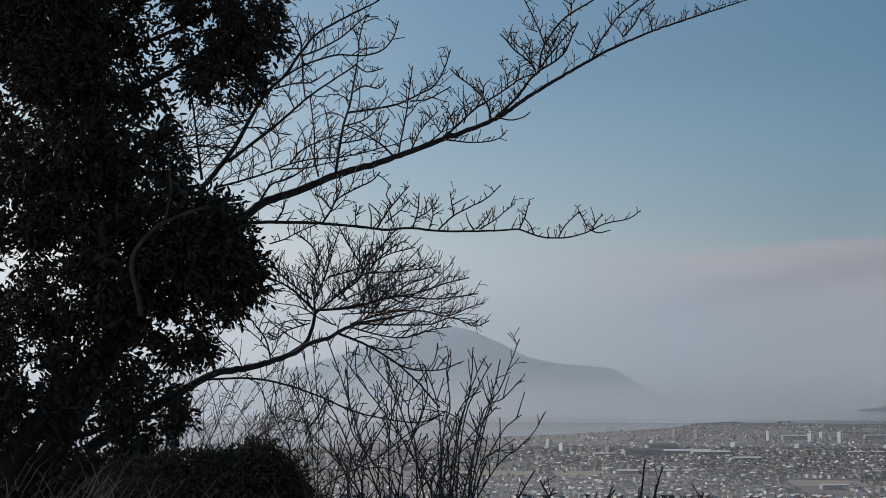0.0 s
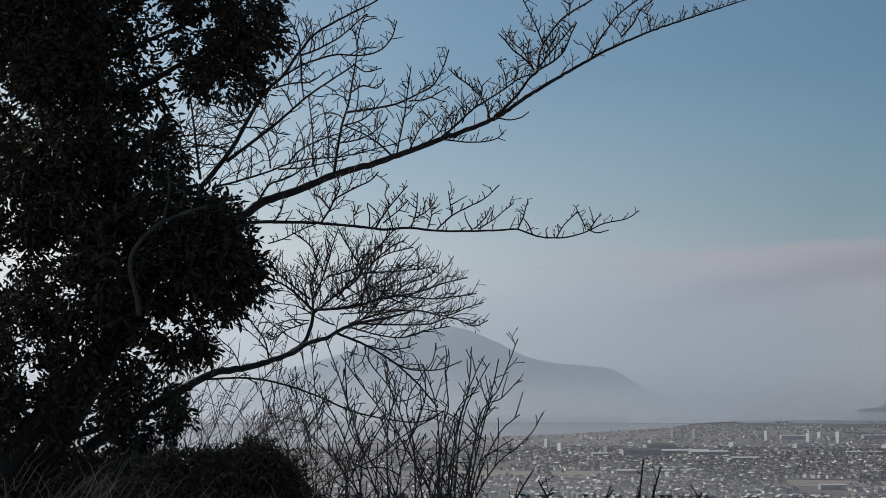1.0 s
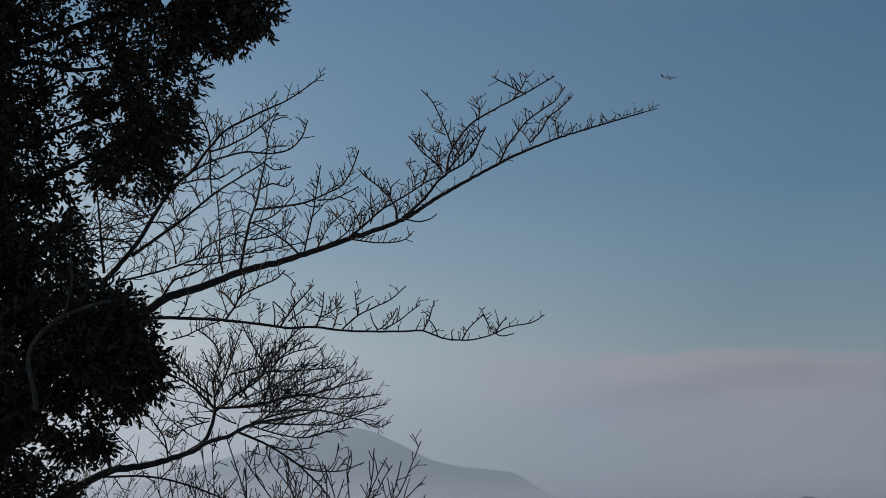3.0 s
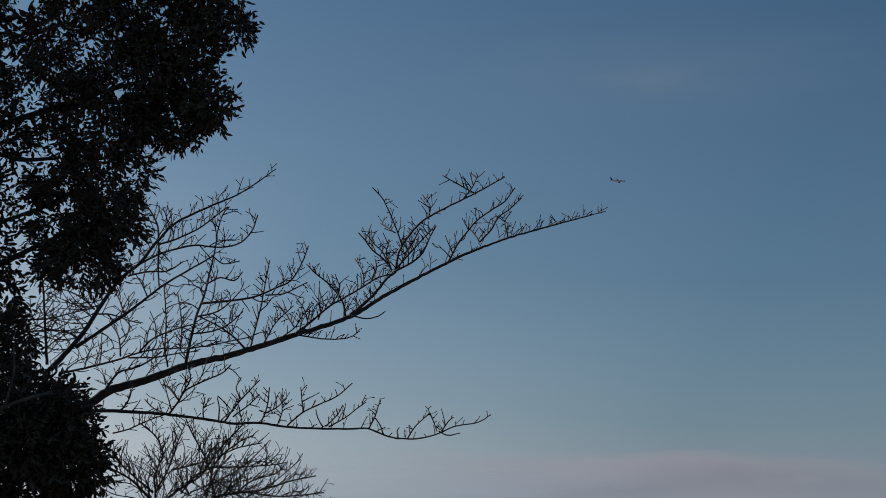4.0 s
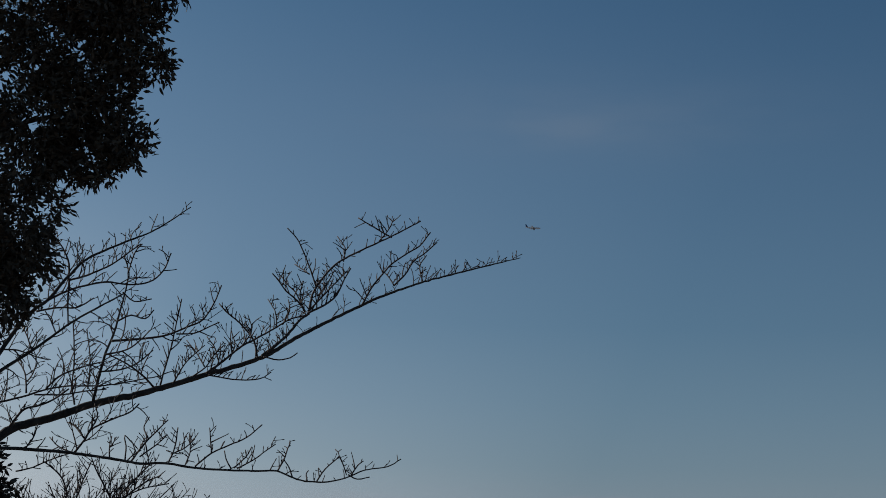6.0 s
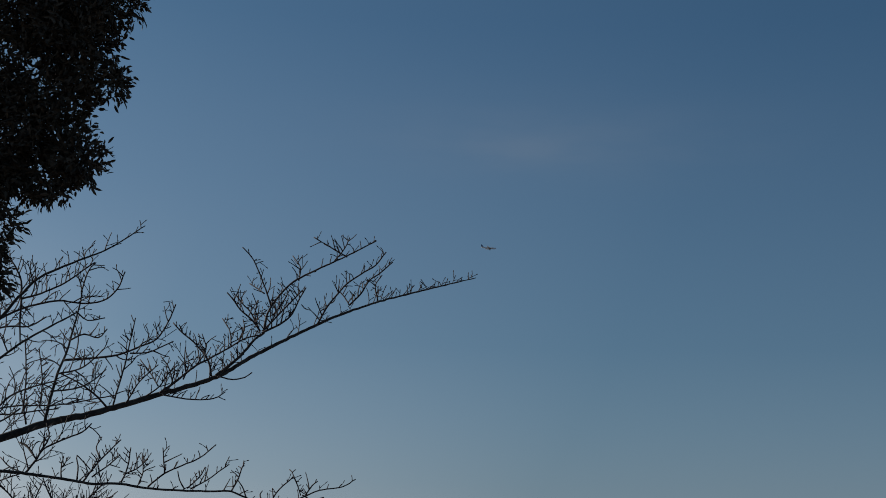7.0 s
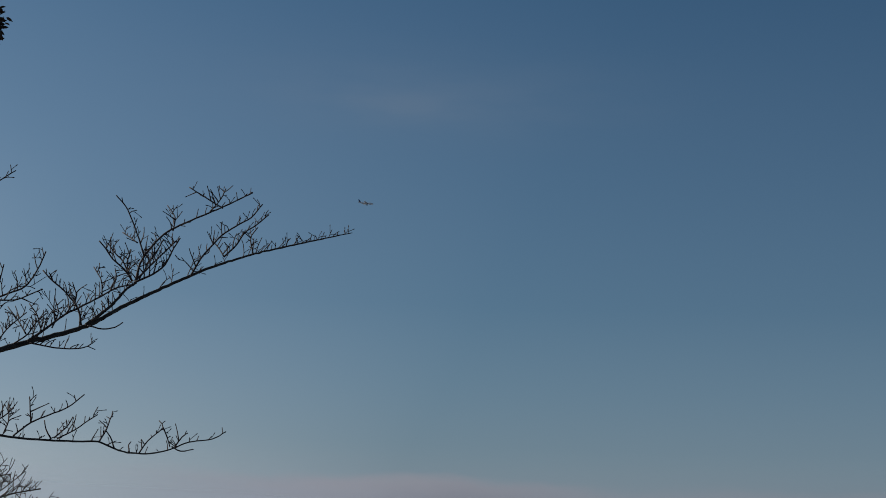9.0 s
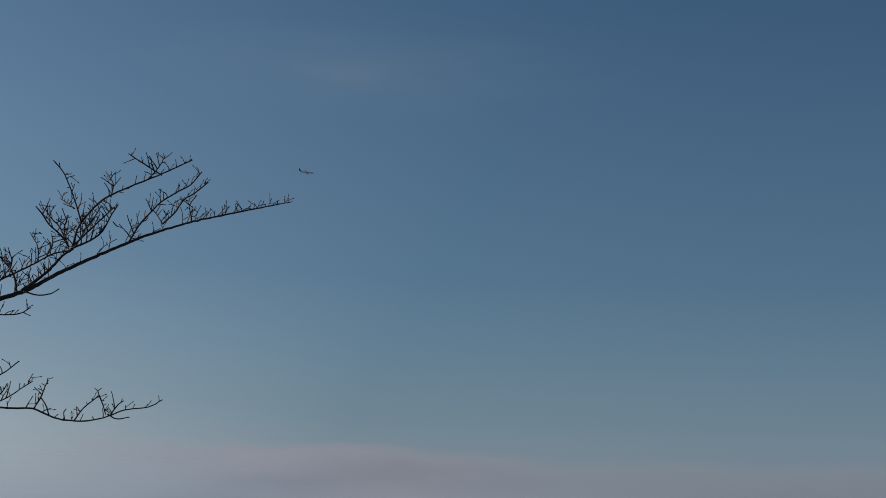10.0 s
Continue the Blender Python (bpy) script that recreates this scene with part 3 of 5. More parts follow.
limb(cherry, "branch", 0.0113, 0.0083, [(0.02, 20.23, 4.84), (0.39, 20.28, 4.81), (0.70, 20.33, 4.85), (0.85, 20.38, 4.96)], (0.1, 0.16, 0.7, 0.4))
limb(cherry, "branch", 0.0114, 0.0085, [(0.74, 20.50, 5.18), (0.95, 20.60, 5.17), (1.11, 20.70, 5.23), (1.21, 20.80, 5.32)], None)
limb(cherry, "branch", 0.0117, 0.0087, [(2.46, 20.98, 7.12), (2.24, 21.10, 7.27), (1.99, 21.23, 7.44)], (0.1, 0.16, 0.7, 0.4))
limb(cherry, "branch", 0.0116, 0.0078, [(2.27, 20.87, 7.02), (2.41, 20.92, 7.23), (2.48, 20.97, 7.41)], (0.1, 0.16, 0.7, 0.4))
limb(cherry, "branch", 0.0116, 0.0079, [(1.78, 20.87, 6.69), (1.81, 21.09, 6.94), (1.71, 21.32, 7.16)], (0.1, 0.16, 0.7, 0.4))
limb(cherry, "branch", 0.0165, 0.0093, [(-1.86, 19.72, 5.87), (-1.89, 19.81, 6.12), (-1.99, 19.89, 6.33), (-2.13, 19.97, 6.51)], (0.125, 0.32, 0.7, 0.8))
limb(cherry, "branch", 0.0147, 0.0093, [(-1.86, 19.72, 5.87), (-1.62, 19.78, 5.98), (-1.34, 19.85, 6.16), (-1.10, 19.91, 6.39), (-1.00, 19.97, 6.49)], (0.125, 0.32, 0.7, 0.8))
limb(cherry, "branch", 0.0165, 0.0093, [(-2.09, 19.70, 5.59), (-1.89, 19.76, 5.73), (-1.68, 19.82, 5.83), (-1.40, 19.88, 5.92), (-1.10, 19.93, 5.92), (-0.85, 19.99, 5.99), (-0.68, 20.05, 6.17), (-0.60, 20.10, 6.43)], (0.125, 0.32, 0.7, 0.8))
limb(cherry, "branch", 0.0146, 0.0092, [(-1.85, 19.66, 5.86), (-1.84, 19.71, 5.57), (-1.81, 19.76, 5.28)], (0.1, 0.16, 0.7, 0.4))
limb(cherry, "branch", 0.0146, 0.0092, [(-2.21, 19.60, 5.41), (-1.94, 19.68, 5.50), (-1.73, 19.77, 5.53), (-1.53, 19.85, 5.69)], (0.125, 0.32, 0.7, 0.8))
limb(cherry, "branch", 0.0111, 0.0082, [(-1.13, 19.93, 6.07), (-1.07, 20.03, 6.39), (-0.99, 20.13, 6.53)], (0.1, 0.16, 0.7, 0.4))
limb(cherry, "branch", 0.0111, 0.0081, [(-1.17, 19.83, 5.79), (-1.01, 19.83, 5.68), (-0.79, 19.83, 5.73)], (0.1, 0.16, 0.7, 0.4))
limb(cherry, "branch", 0.0129, 0.0082, [(-1.20, 19.90, 5.42), (-1.04, 19.96, 5.52), (-0.86, 20.03, 5.50), (-0.76, 20.10, 5.64)], (0.1, 0.16, 0.7, 0.4))
limb(cherry, "branch", 0.0146, 0.0081, [(-1.99, 19.60, 4.43), (-1.86, 19.64, 4.59), (-1.69, 19.68, 4.70), (-1.45, 19.72, 4.80), (-1.28, 19.75, 4.86)], (0.125, 0.32, 0.7, 0.8))
limb(cherry, "branch", 0.0127, 0.0081, [(-2.12, 19.56, 4.34), (-1.77, 19.61, 4.37), (-1.55, 19.66, 4.43), (-1.25, 19.71, 4.49)], (0.125, 0.32, 0.7, 0.8))
limb(cherry, "branch", 0.0180, 0.0108, [(-2.36, 19.41, 3.90), (-2.22, 19.41, 4.12), (-2.05, 19.41, 4.18), (-1.87, 19.41, 4.27), (-1.69, 19.41, 4.42)], (0.1, 0.16, 0.7, 0.4))
limb(cherry, "branch", 0.0128, 0.0082, [(-2.23, 19.65, 4.37), (-2.30, 19.87, 4.66), (-2.45, 20.10, 4.87)], (0.125, 0.32, 0.7, 0.8))
limb(cherry, "branch", 0.0214, 0.0107, [(-3.07, 19.20, 4.16), (-3.13, 19.21, 4.60), (-3.18, 19.23, 4.96), (-3.24, 19.25, 5.32)], (0.125, 0.32, 0.7, 0.8))
limb(cherry, "branch", 0.0143, 0.0080, [(-3.49, 19.26, 4.55), (-3.10, 19.39, 4.62), (-2.91, 19.53, 4.63), (-2.77, 19.66, 4.58)], (0.125, 0.32, 0.7, 0.8))
limb(cherry, "branch", 0.0125, 0.0081, [(-3.51, 19.28, 4.71), (-3.12, 19.43, 4.78), (-2.87, 19.58, 4.89), (-2.63, 19.73, 4.99)], (0.125, 0.32, 0.7, 0.8))
limb(cherry, "branch", 0.0127, 0.0081, [(-2.58, 19.47, 4.93), (-2.75, 19.55, 5.08), (-2.98, 19.63, 5.19), (-3.21, 19.72, 5.23)], (0.125, 0.32, 0.7, 0.8))
limb(cherry, "branch", 0.0127, 0.0081, [(-2.61, 19.52, 4.88), (-2.39, 19.65, 4.90), (-2.18, 19.78, 4.86), (-2.03, 19.92, 4.85)], (0.125, 0.32, 0.7, 0.8))
limb(cherry, "branch", 0.0128, 0.0082, [(-1.63, 19.74, 4.27), (-1.69, 19.80, 4.52), (-1.70, 19.87, 4.86), (-1.77, 19.94, 5.39)], (0.1, 0.16, 0.7, 0.4))
limb(cherry, "branch", 0.0110, 0.0074, [(-1.49, 19.78, 4.49), (-1.50, 19.88, 4.87), (-1.59, 19.98, 5.30)], (0.1, 0.16, 0.7, 0.4))
limb(cherry, "branch", 0.0109, 0.0074, [(-2.20, 19.59, 4.86), (-2.30, 19.71, 5.10), (-2.40, 19.84, 5.26)], (0.1, 0.16, 0.7, 0.4))
limb(cherry, "branch", 0.0109, 0.0073, [(-1.93, 19.58, 5.13), (-2.02, 19.58, 5.31), (-2.10, 19.58, 5.42)], (0.1, 0.16, 0.7, 0.4))
limb(cherry, "branch", 0.0128, 0.0081, [(-1.37, 19.74, 4.71), (-1.09, 19.74, 4.76), (-0.88, 19.74, 4.87), (-0.71, 19.74, 5.04)], (0.125, 0.32, 0.7, 0.8))
limb(cherry, "branch", 0.0129, 0.0081, [(-1.32, 19.77, 4.94), (-1.04, 19.77, 5.03), (-0.86, 19.77, 5.19), (-0.78, 19.77, 5.30)], (0.125, 0.32, 0.7, 0.8))
limb(cherry, "branch", 0.0165, 0.0093, [(-1.58, 19.78, 3.66), (-1.46, 19.84, 3.86), (-1.40, 19.90, 3.99), (-1.20, 19.96, 4.12), (-0.95, 20.02, 4.25), (-0.84, 20.08, 4.38)], (0.125, 0.32, 0.7, 0.8))
limb(cherry, "branch", 0.0129, 0.0083, [(-1.47, 19.84, 3.86), (-1.61, 20.01, 4.02), (-1.74, 20.19, 4.10)], (0.1, 0.16, 0.7, 0.4))
limb(cherry, "branch", 0.0128, 0.0081, [(-1.42, 19.71, 3.93), (-1.33, 19.71, 4.12), (-1.38, 19.71, 4.30)], (0.1, 0.16, 0.7, 0.4))
limb(cherry, "branch", 0.0110, 0.0074, [(-1.62, 19.74, 3.67), (-1.78, 19.87, 3.74), (-1.92, 19.99, 3.87)], (0.1, 0.16, 0.7, 0.4))
limb(cherry, "branch", 0.0127, 0.0080, [(-2.16, 19.53, 3.65), (-2.08, 19.60, 3.81), (-2.05, 19.68, 3.99)], (0.1, 0.16, 0.7, 0.4))
limb(cherry, "branch", 0.0109, 0.0081, [(-2.24, 19.53, 3.37), (-2.05, 19.62, 3.44), (-1.82, 19.70, 3.57), (-1.62, 19.78, 3.66)], (0.1, 0.16, 0.7, 0.4))
limb(cherry, "branch", 0.0149, 0.0084, [(-0.88, 20.04, 3.62), (-0.72, 20.17, 3.89), (-0.58, 20.30, 4.08), (-0.46, 20.44, 4.24)], (0.1, 0.16, 0.7, 0.4))
limb(cherry, "branch", 0.0112, 0.0076, [(-0.70, 20.10, 3.95), (-0.76, 20.30, 4.11), (-0.71, 20.50, 4.27)], None)
limb(cherry, "branch", 0.0112, 0.0076, [(-0.77, 20.03, 3.69), (-0.57, 20.18, 3.88), (-0.45, 20.33, 4.03)], (0.1, 0.16, 0.7, 0.4))
limb(cherry, "branch", 0.0111, 0.0075, [(-0.95, 19.98, 3.64), (-0.96, 20.08, 3.83), (-0.99, 20.18, 3.97), (-0.81, 20.28, 3.81)], None)
limb(cherry, "branch", 0.0131, 0.0083, [(-0.40, 20.08, 3.65), (-0.34, 20.16, 3.84), (-0.32, 20.23, 4.12)], (0.1, 0.16, 0.7, 0.4))
limb(cherry, "branch", 0.0112, 0.0076, [(-0.38, 20.15, 3.76), (-0.22, 20.30, 3.86), (-0.09, 20.45, 4.01)], (0.1, 0.16, 0.7, 0.4))
limb(cherry, "branch", 0.0113, 0.0077, [(-0.18, 20.27, 3.66), (-0.14, 20.49, 3.84), (-0.16, 20.72, 4.09)], (0.1, 0.16, 0.7, 0.4))
limb(cherry, "branch", 0.0111, 0.0075, [(-1.14, 19.87, 3.64), (-1.16, 19.97, 3.78), (-1.15, 20.07, 3.94)], (0.1, 0.16, 0.7, 0.4))
limb(cherry, "branch", 0.0131, 0.0083, [(-0.06, 20.19, 3.62), (0.14, 20.22, 3.81), (0.36, 20.26, 3.93), (0.58, 20.30, 4.05), (0.78, 20.34, 4.24)], (0.2, 0.09, 0.9, 0.3))
limb(cherry, "branch", 0.0113, 0.0075, [(0.14, 20.19, 3.80), (0.11, 20.19, 4.01), (0.09, 20.19, 4.14)], (0.1, 0.16, 0.7, 0.4))
limb(cherry, "branch", 0.0113, 0.0076, [(0.41, 20.33, 3.64), (0.34, 20.40, 3.76), (0.31, 20.48, 3.88)], None)
limb(cherry, "branch", 0.0114, 0.0077, [(0.45, 20.38, 3.65), (0.60, 20.50, 3.82), (0.67, 20.63, 3.97)], (0.1, 0.16, 0.7, 0.4))
limb(cherry, "branch", 0.0113, 0.0076, [(0.49, 20.35, 3.64), (0.71, 20.40, 3.78), (0.82, 20.45, 3.88), (0.98, 20.50, 4.01)], (0.1, 0.16, 0.7, 0.4))
limb(cherry, "branch", 0.0134, 0.0086, [(1.04, 20.63, 3.67), (1.13, 20.78, 3.87), (1.17, 20.93, 4.01), (1.21, 21.08, 4.11)], (0.1, 0.16, 0.7, 0.4))
limb(cherry, "branch", 0.0115, 0.0077, [(1.24, 20.58, 3.59), (1.18, 20.68, 3.75), (1.11, 20.78, 3.85)], None)
limb(cherry, "branch", 0.0116, 0.0078, [(1.58, 20.72, 3.57), (1.69, 20.82, 3.75), (1.88, 20.92, 3.95), (1.83, 21.02, 4.05)], (0.13, 0.07, 0.9, 0.2))
limb(cherry, "branch", 0.0116, 0.0078, [(1.87, 20.77, 3.93), (1.94, 20.87, 3.82), (2.00, 20.97, 3.70)], (0.1, 0.16, 0.7, 0.4))
limb(cherry, "branch", 0.0116, 0.0078, [(2.01, 20.82, 3.69), (2.15, 20.95, 3.65), (2.33, 21.07, 3.70)], None)
limb(cherry, "branch", 0.0115, 0.0078, [(1.45, 20.70, 3.56), (1.44, 20.88, 3.67), (1.48, 21.05, 3.74)], None)
limb(cherry, "branch", 0.0116, 0.0077, [(2.04, 20.73, 3.68), (2.13, 20.73, 3.82), (2.20, 20.73, 3.88)], (0.1, 0.16, 0.7, 0.4))
limb(cherry, "limb", 0.0794, 0.0106, [(-4.16, 17.80, 0.79), (-3.73, 17.90, 1.10), (-3.42, 18.00, 1.29), (-3.11, 18.10, 1.49), (-2.73, 18.20, 1.69), (-2.33, 18.30, 1.77), (-1.87, 18.40, 1.91), (-1.64, 18.50, 2.05), (-1.41, 18.60, 2.13), (-1.20, 18.70, 2.25), (-1.01, 18.80, 2.32), (-0.66, 18.90, 2.39), (-0.38, 19.00, 2.47)], (0.5, 0.3, 0.4, 0.6))
limb(cherry, "branch", 0.0318, 0.0195, [(-1.92, 19.00, 1.93), (-1.74, 19.02, 2.06), (-1.65, 19.03, 2.22), (-1.61, 19.04, 2.41), (-1.60, 19.05, 2.50)], None)
limb(cherry, "branch", 0.0179, 0.0091, [(-1.62, 19.22, 2.42), (-1.64, 19.29, 2.68), (-1.67, 19.35, 2.82), (-1.62, 19.42, 3.01), (-1.59, 19.48, 3.12), (-1.67, 19.54, 3.31), (-1.79, 19.61, 3.43), (-1.94, 19.67, 3.53)], (0.052, 0.3, 0.75, 0.6, 0.65))
limb(cherry, "branch", 0.0142, 0.0079, [(-1.63, 19.14, 2.63), (-1.50, 19.22, 2.92), (-1.40, 19.31, 3.29), (-1.33, 19.39, 3.53)], (0.052, 0.3, 0.75, 0.6, 0.65))
limb(cherry, "branch", 0.0178, 0.0090, [(-1.61, 19.12, 2.45), (-1.31, 19.16, 2.70), (-1.10, 19.19, 2.85), (-1.00, 19.22, 3.00), (-0.93, 19.26, 3.14), (-0.75, 19.29, 3.36), (-0.59, 19.32, 3.55)], (0.052, 0.3, 0.75, 0.6, 0.65))
limb(cherry, "branch", 0.0125, 0.0080, [(-1.00, 19.26, 3.00), (-1.13, 19.34, 3.22), (-1.25, 19.43, 3.41), (-1.34, 19.51, 3.59)], (0.052, 0.3, 0.75, 0.6, 0.65))
limb(cherry, "branch", 0.0125, 0.0080, [(-1.46, 19.19, 2.91), (-1.18, 19.27, 3.00), (-0.97, 19.34, 3.08), (-0.68, 19.42, 3.23), (-0.36, 19.49, 3.32)], (0.052, 0.3, 0.75, 0.6, 0.65))
limb(cherry, "branch", 0.0177, 0.0107, [(-1.60, 19.08, 2.47), (-1.88, 19.12, 2.74), (-2.06, 19.15, 2.85), (-2.23, 19.18, 2.92)], (0.052, 0.3, 0.75, 0.6, 0.65))
limb(cherry, "branch", 0.0160, 0.0090, [(-1.65, 19.12, 2.63), (-1.89, 19.18, 2.81), (-2.11, 19.25, 3.00), (-2.21, 19.32, 3.16)], (0.052, 0.3, 0.75, 0.6, 0.65))
limb(cherry, "branch", 0.0195, 0.0089, [(-1.59, 19.05, 2.49), (-1.16, 19.05, 2.52), (-0.74, 19.05, 2.63), (-0.31, 19.05, 2.71), (0.04, 19.05, 2.83), (0.33, 19.05, 2.90)], (0.052, 0.3, 0.75, 0.6, 0.65))
limb(cherry, "branch", 0.0161, 0.0090, [(-1.37, 19.19, 2.51), (-0.96, 19.25, 2.58), (-0.60, 19.31, 2.68), (-0.10, 19.38, 2.65), (0.45, 19.44, 2.72)], (0.052, 0.3, 0.75, 0.6, 0.65))
limb(cherry, "branch", 0.0161, 0.0080, [(-1.17, 19.23, 2.32), (-0.75, 19.28, 2.46), (-0.32, 19.33, 2.50), (0.04, 19.38, 2.43), (0.33, 19.43, 2.54), (0.54, 19.48, 2.61)], (0.052, 0.3, 0.75, 0.6, 0.65))
limb(cherry, "branch", 0.0144, 0.0081, [(-1.04, 19.33, 2.33), (-0.61, 19.42, 2.32), (-0.17, 19.51, 2.33), (0.12, 19.60, 2.42), (0.41, 19.69, 2.31), (0.60, 19.78, 2.39)], (0.052, 0.3, 0.75, 0.6, 0.65))
limb(cherry, "branch", 0.0124, 0.0078, [(-1.17, 19.13, 2.28), (-0.74, 19.13, 2.17), (-0.46, 19.13, 2.15), (-0.17, 19.13, 2.24), (0.11, 19.13, 2.29)], (0.052, 0.3, 0.75, 0.6, 0.65))
limb(cherry, "branch", 0.0125, 0.0078, [(-0.94, 19.17, 2.83), (-0.74, 19.17, 2.71), (-0.60, 19.17, 2.62), (-0.39, 19.17, 2.56)], (0.052, 0.3, 0.75, 0.6, 0.65))
limb(cherry, "branch", 0.0125, 0.0078, [(-0.99, 19.16, 2.96), (-0.67, 19.16, 2.98), (-0.31, 19.16, 3.01), (-0.03, 19.16, 3.06)], (0.052, 0.3, 0.75, 0.6, 0.65))
limb(cherry, "branch", 0.0125, 0.0078, [(-1.03, 19.15, 2.35), (-0.81, 19.15, 2.56), (-0.60, 19.15, 2.85), (-0.49, 19.15, 3.06)], (0.052, 0.3, 0.75, 0.6, 0.65))
limb(cherry, "branch", 0.0125, 0.0079, [(-0.67, 19.22, 2.64), (-0.46, 19.22, 2.82), (-0.17, 19.22, 2.92), (-0.07, 19.22, 3.03)], (0.052, 0.3, 0.75, 0.6, 0.65))
limb(cherry, "branch", 0.0106, 0.0071, [(-1.67, 19.07, 2.33), (-1.95, 19.10, 2.24), (-2.13, 19.14, 2.12), (-2.22, 19.17, 2.17)], (0.1, 0.16, 0.7, 0.4))
limb(cherry, "branch", 0.0161, 0.0091, [(-0.89, 19.28, 2.60), (-0.97, 19.34, 2.86), (-0.90, 19.41, 3.08), (-0.68, 19.47, 3.30), (-0.47, 19.53, 3.42)], (0.052, 0.3, 0.75, 0.6, 0.65))
limb(cherry, "branch", 0.0124, 0.0078, [(-1.31, 19.10, 2.63), (-1.17, 19.10, 2.84), (-1.03, 19.10, 2.92), (-0.85, 19.10, 2.99)], (0.052, 0.3, 0.75, 0.6, 0.65))
limb(cherry, "branch", 0.0178, 0.0107, [(-1.31, 19.10, 2.20), (-0.95, 19.10, 2.05), (-0.60, 19.10, 1.84), (-0.35, 19.10, 1.62), (-0.19, 19.10, 1.45), (-0.04, 19.10, 1.27)], (0.2, 0.35, 0.2, 0.6))
limb(cherry, "branch", 0.0125, 0.0080, [(-0.96, 19.29, 2.05), (-0.68, 19.44, 2.00), (-0.39, 19.59, 2.04)], (0.1, 0.16, 0.7, 0.4))
limb(cherry, "branch", 0.0126, 0.0080, [(-0.67, 19.30, 1.87), (-0.39, 19.37, 1.75), (-0.03, 19.43, 1.75), (0.26, 19.50, 1.86)], (0.2, 0.2, 0.4, 0.5))
limb(cherry, "branch", 0.0158, 0.0089, [(-2.97, 18.90, 1.62), (-2.42, 18.95, 1.64), (-2.00, 19.00, 1.57), (-1.58, 19.05, 1.43), (-1.02, 19.10, 1.20), (-0.31, 19.15, 1.09), (0.04, 19.20, 1.23)], (0.22, 0.3, 0.2, 0.6))
limb(cherry, "branch", 0.0123, 0.0077, [(-2.14, 18.94, 1.85), (-2.21, 18.94, 2.13), (-2.42, 18.94, 2.41), (-2.50, 18.94, 2.62)], (0.125, 0.32, 0.7, 0.8))

# fine layered shoots of the low crown, flowing outwards and up
crown_rng = random.Random(57)
for k in range(8):
    f = (k + crown_rng.random()) / 8
    sx, sz = -1.35 + 1.0 * f * crown_rng.random(), 2.3 + 0.35 * crown_rng.random()
    way = radians(150 - 146 * f)
    reach = (1.0 + 0.95 * f) * crown_rng.uniform(0.55, 0.95)
    ex, ez = -1.25 + reach * math.cos(way), 2.36 + 0.95 * reach * math.sin(way) ** 0.8 * (1.0 - 0.25 * f)
    sag = crown_rng.uniform(0.02, 0.14)
    y = crown_rng.uniform(18.9, 19.6)
    limb(cherry, "branch", 0.0105, 0.0062, [(sx, y, sz), (sx + (ex - sx) * 0.33, y + 0.03, sz + (ez - sz) * 0.24 - sag * 0.3), (sx + (ex - sx) * 0.68, y + 0.06, sz + (ez - sz) * 0.58 - sag * 0.5), (ex, y + 0.1, ez)], (0.11, 0.2, 0.7, 0.5, 0.6))
for bend in (((-1.62, 2.45), (-1.85, 2.55), (-2.15, 2.60), (-2.45, 2.78)), ((-1.66, 2.36), (-1.90, 2.37), (-2.12, 2.28), (-2.30, 2.10)),
             ((-1.78, 2.08), (-2.00, 2.22), (-2.28, 2.46), (-2.45, 2.78)), ((-1.63, 2.52), (-1.92, 2.72), (-2.2, 2.76), (-2.42, 2.95)),
             ((-2.1, 1.86), (-2.28, 2.10), (-2.55, 2.35), (-2.68, 2.62)), ((-2.5, 1.74), (-2.62, 1.98), (-2.85, 2.2), (-2.95, 2.45))):
    limb(cherry, "branch", 0.0088, 0.0052, [(x, 19.1, z) for x, z in bend], (0.13, 0.24, 0.5, 0.5, 0.7))

# fine brush of thin shoots reaching back from the upper limb
for k in range(11):
    sx, sz = -2.78 + 0.045 * k, 4.42 + 0.085 * k
    ex, ez = -3.45 + 0.04 * k + crown_rng.uniform(-0.12, 0.12), 4.5 + 0.075 * k + crown_rng.uniform(-0.1, 0.2)
    y = 19.2 + crown_rng.uniform(-0.1, 0.5)
    limb(cherry, "branch", 0.0085, 0.0052, [(sx, y, sz), (sx + (ex - sx) * 0.4, y + 0.05, sz + (ez - sz) * 0.4 - 0.06), (ex, y + 0.12, ez)], (0.12, 0.2, 0.5, 0.4, 0.7))

# ---- evergreen in front of it ----
evergreen = thing("evergreen_tree", "dense evergreen tree, near black against the bright sky", "tree", (-5.3, 16.5, -0.1))
limb(evergreen, "trunk", 0.1650, 0.1200, [(-5.17, 16.50, -0.12), (-4.78, 16.53, 0.63), (-4.37, 16.57, 1.12), (-3.72, 16.60, 1.88), (-3.40, 16.63, 2.31), (-3.32, 16.67, 2.87), (-3.66, 16.70, 3.94), (-4.00, 16.73, 5.09), (-4.10, 16.77, 6.26), (-4.00, 16.80, 7.58)], None)
# lit limb: paler bark than the trunk's stands in for light on it
limb(evergreen, "limb", 0.0287, 0.0172, [(-3.07, 15.45, 2.26), (-3.09, 15.44, 2.43), (-3.17, 15.43, 2.72), (-3.12, 15.42, 2.95), (-2.85, 15.41, 3.21), (-2.39, 15.40, 3.38)], None, LIT_BARK)
limb(evergreen, "limb", 0.0172, 0.0086, [(-2.84, 15.40, 3.21), (-2.78, 15.40, 3.53), (-2.80, 15.40, 3.82)], None, LIT_BARK)
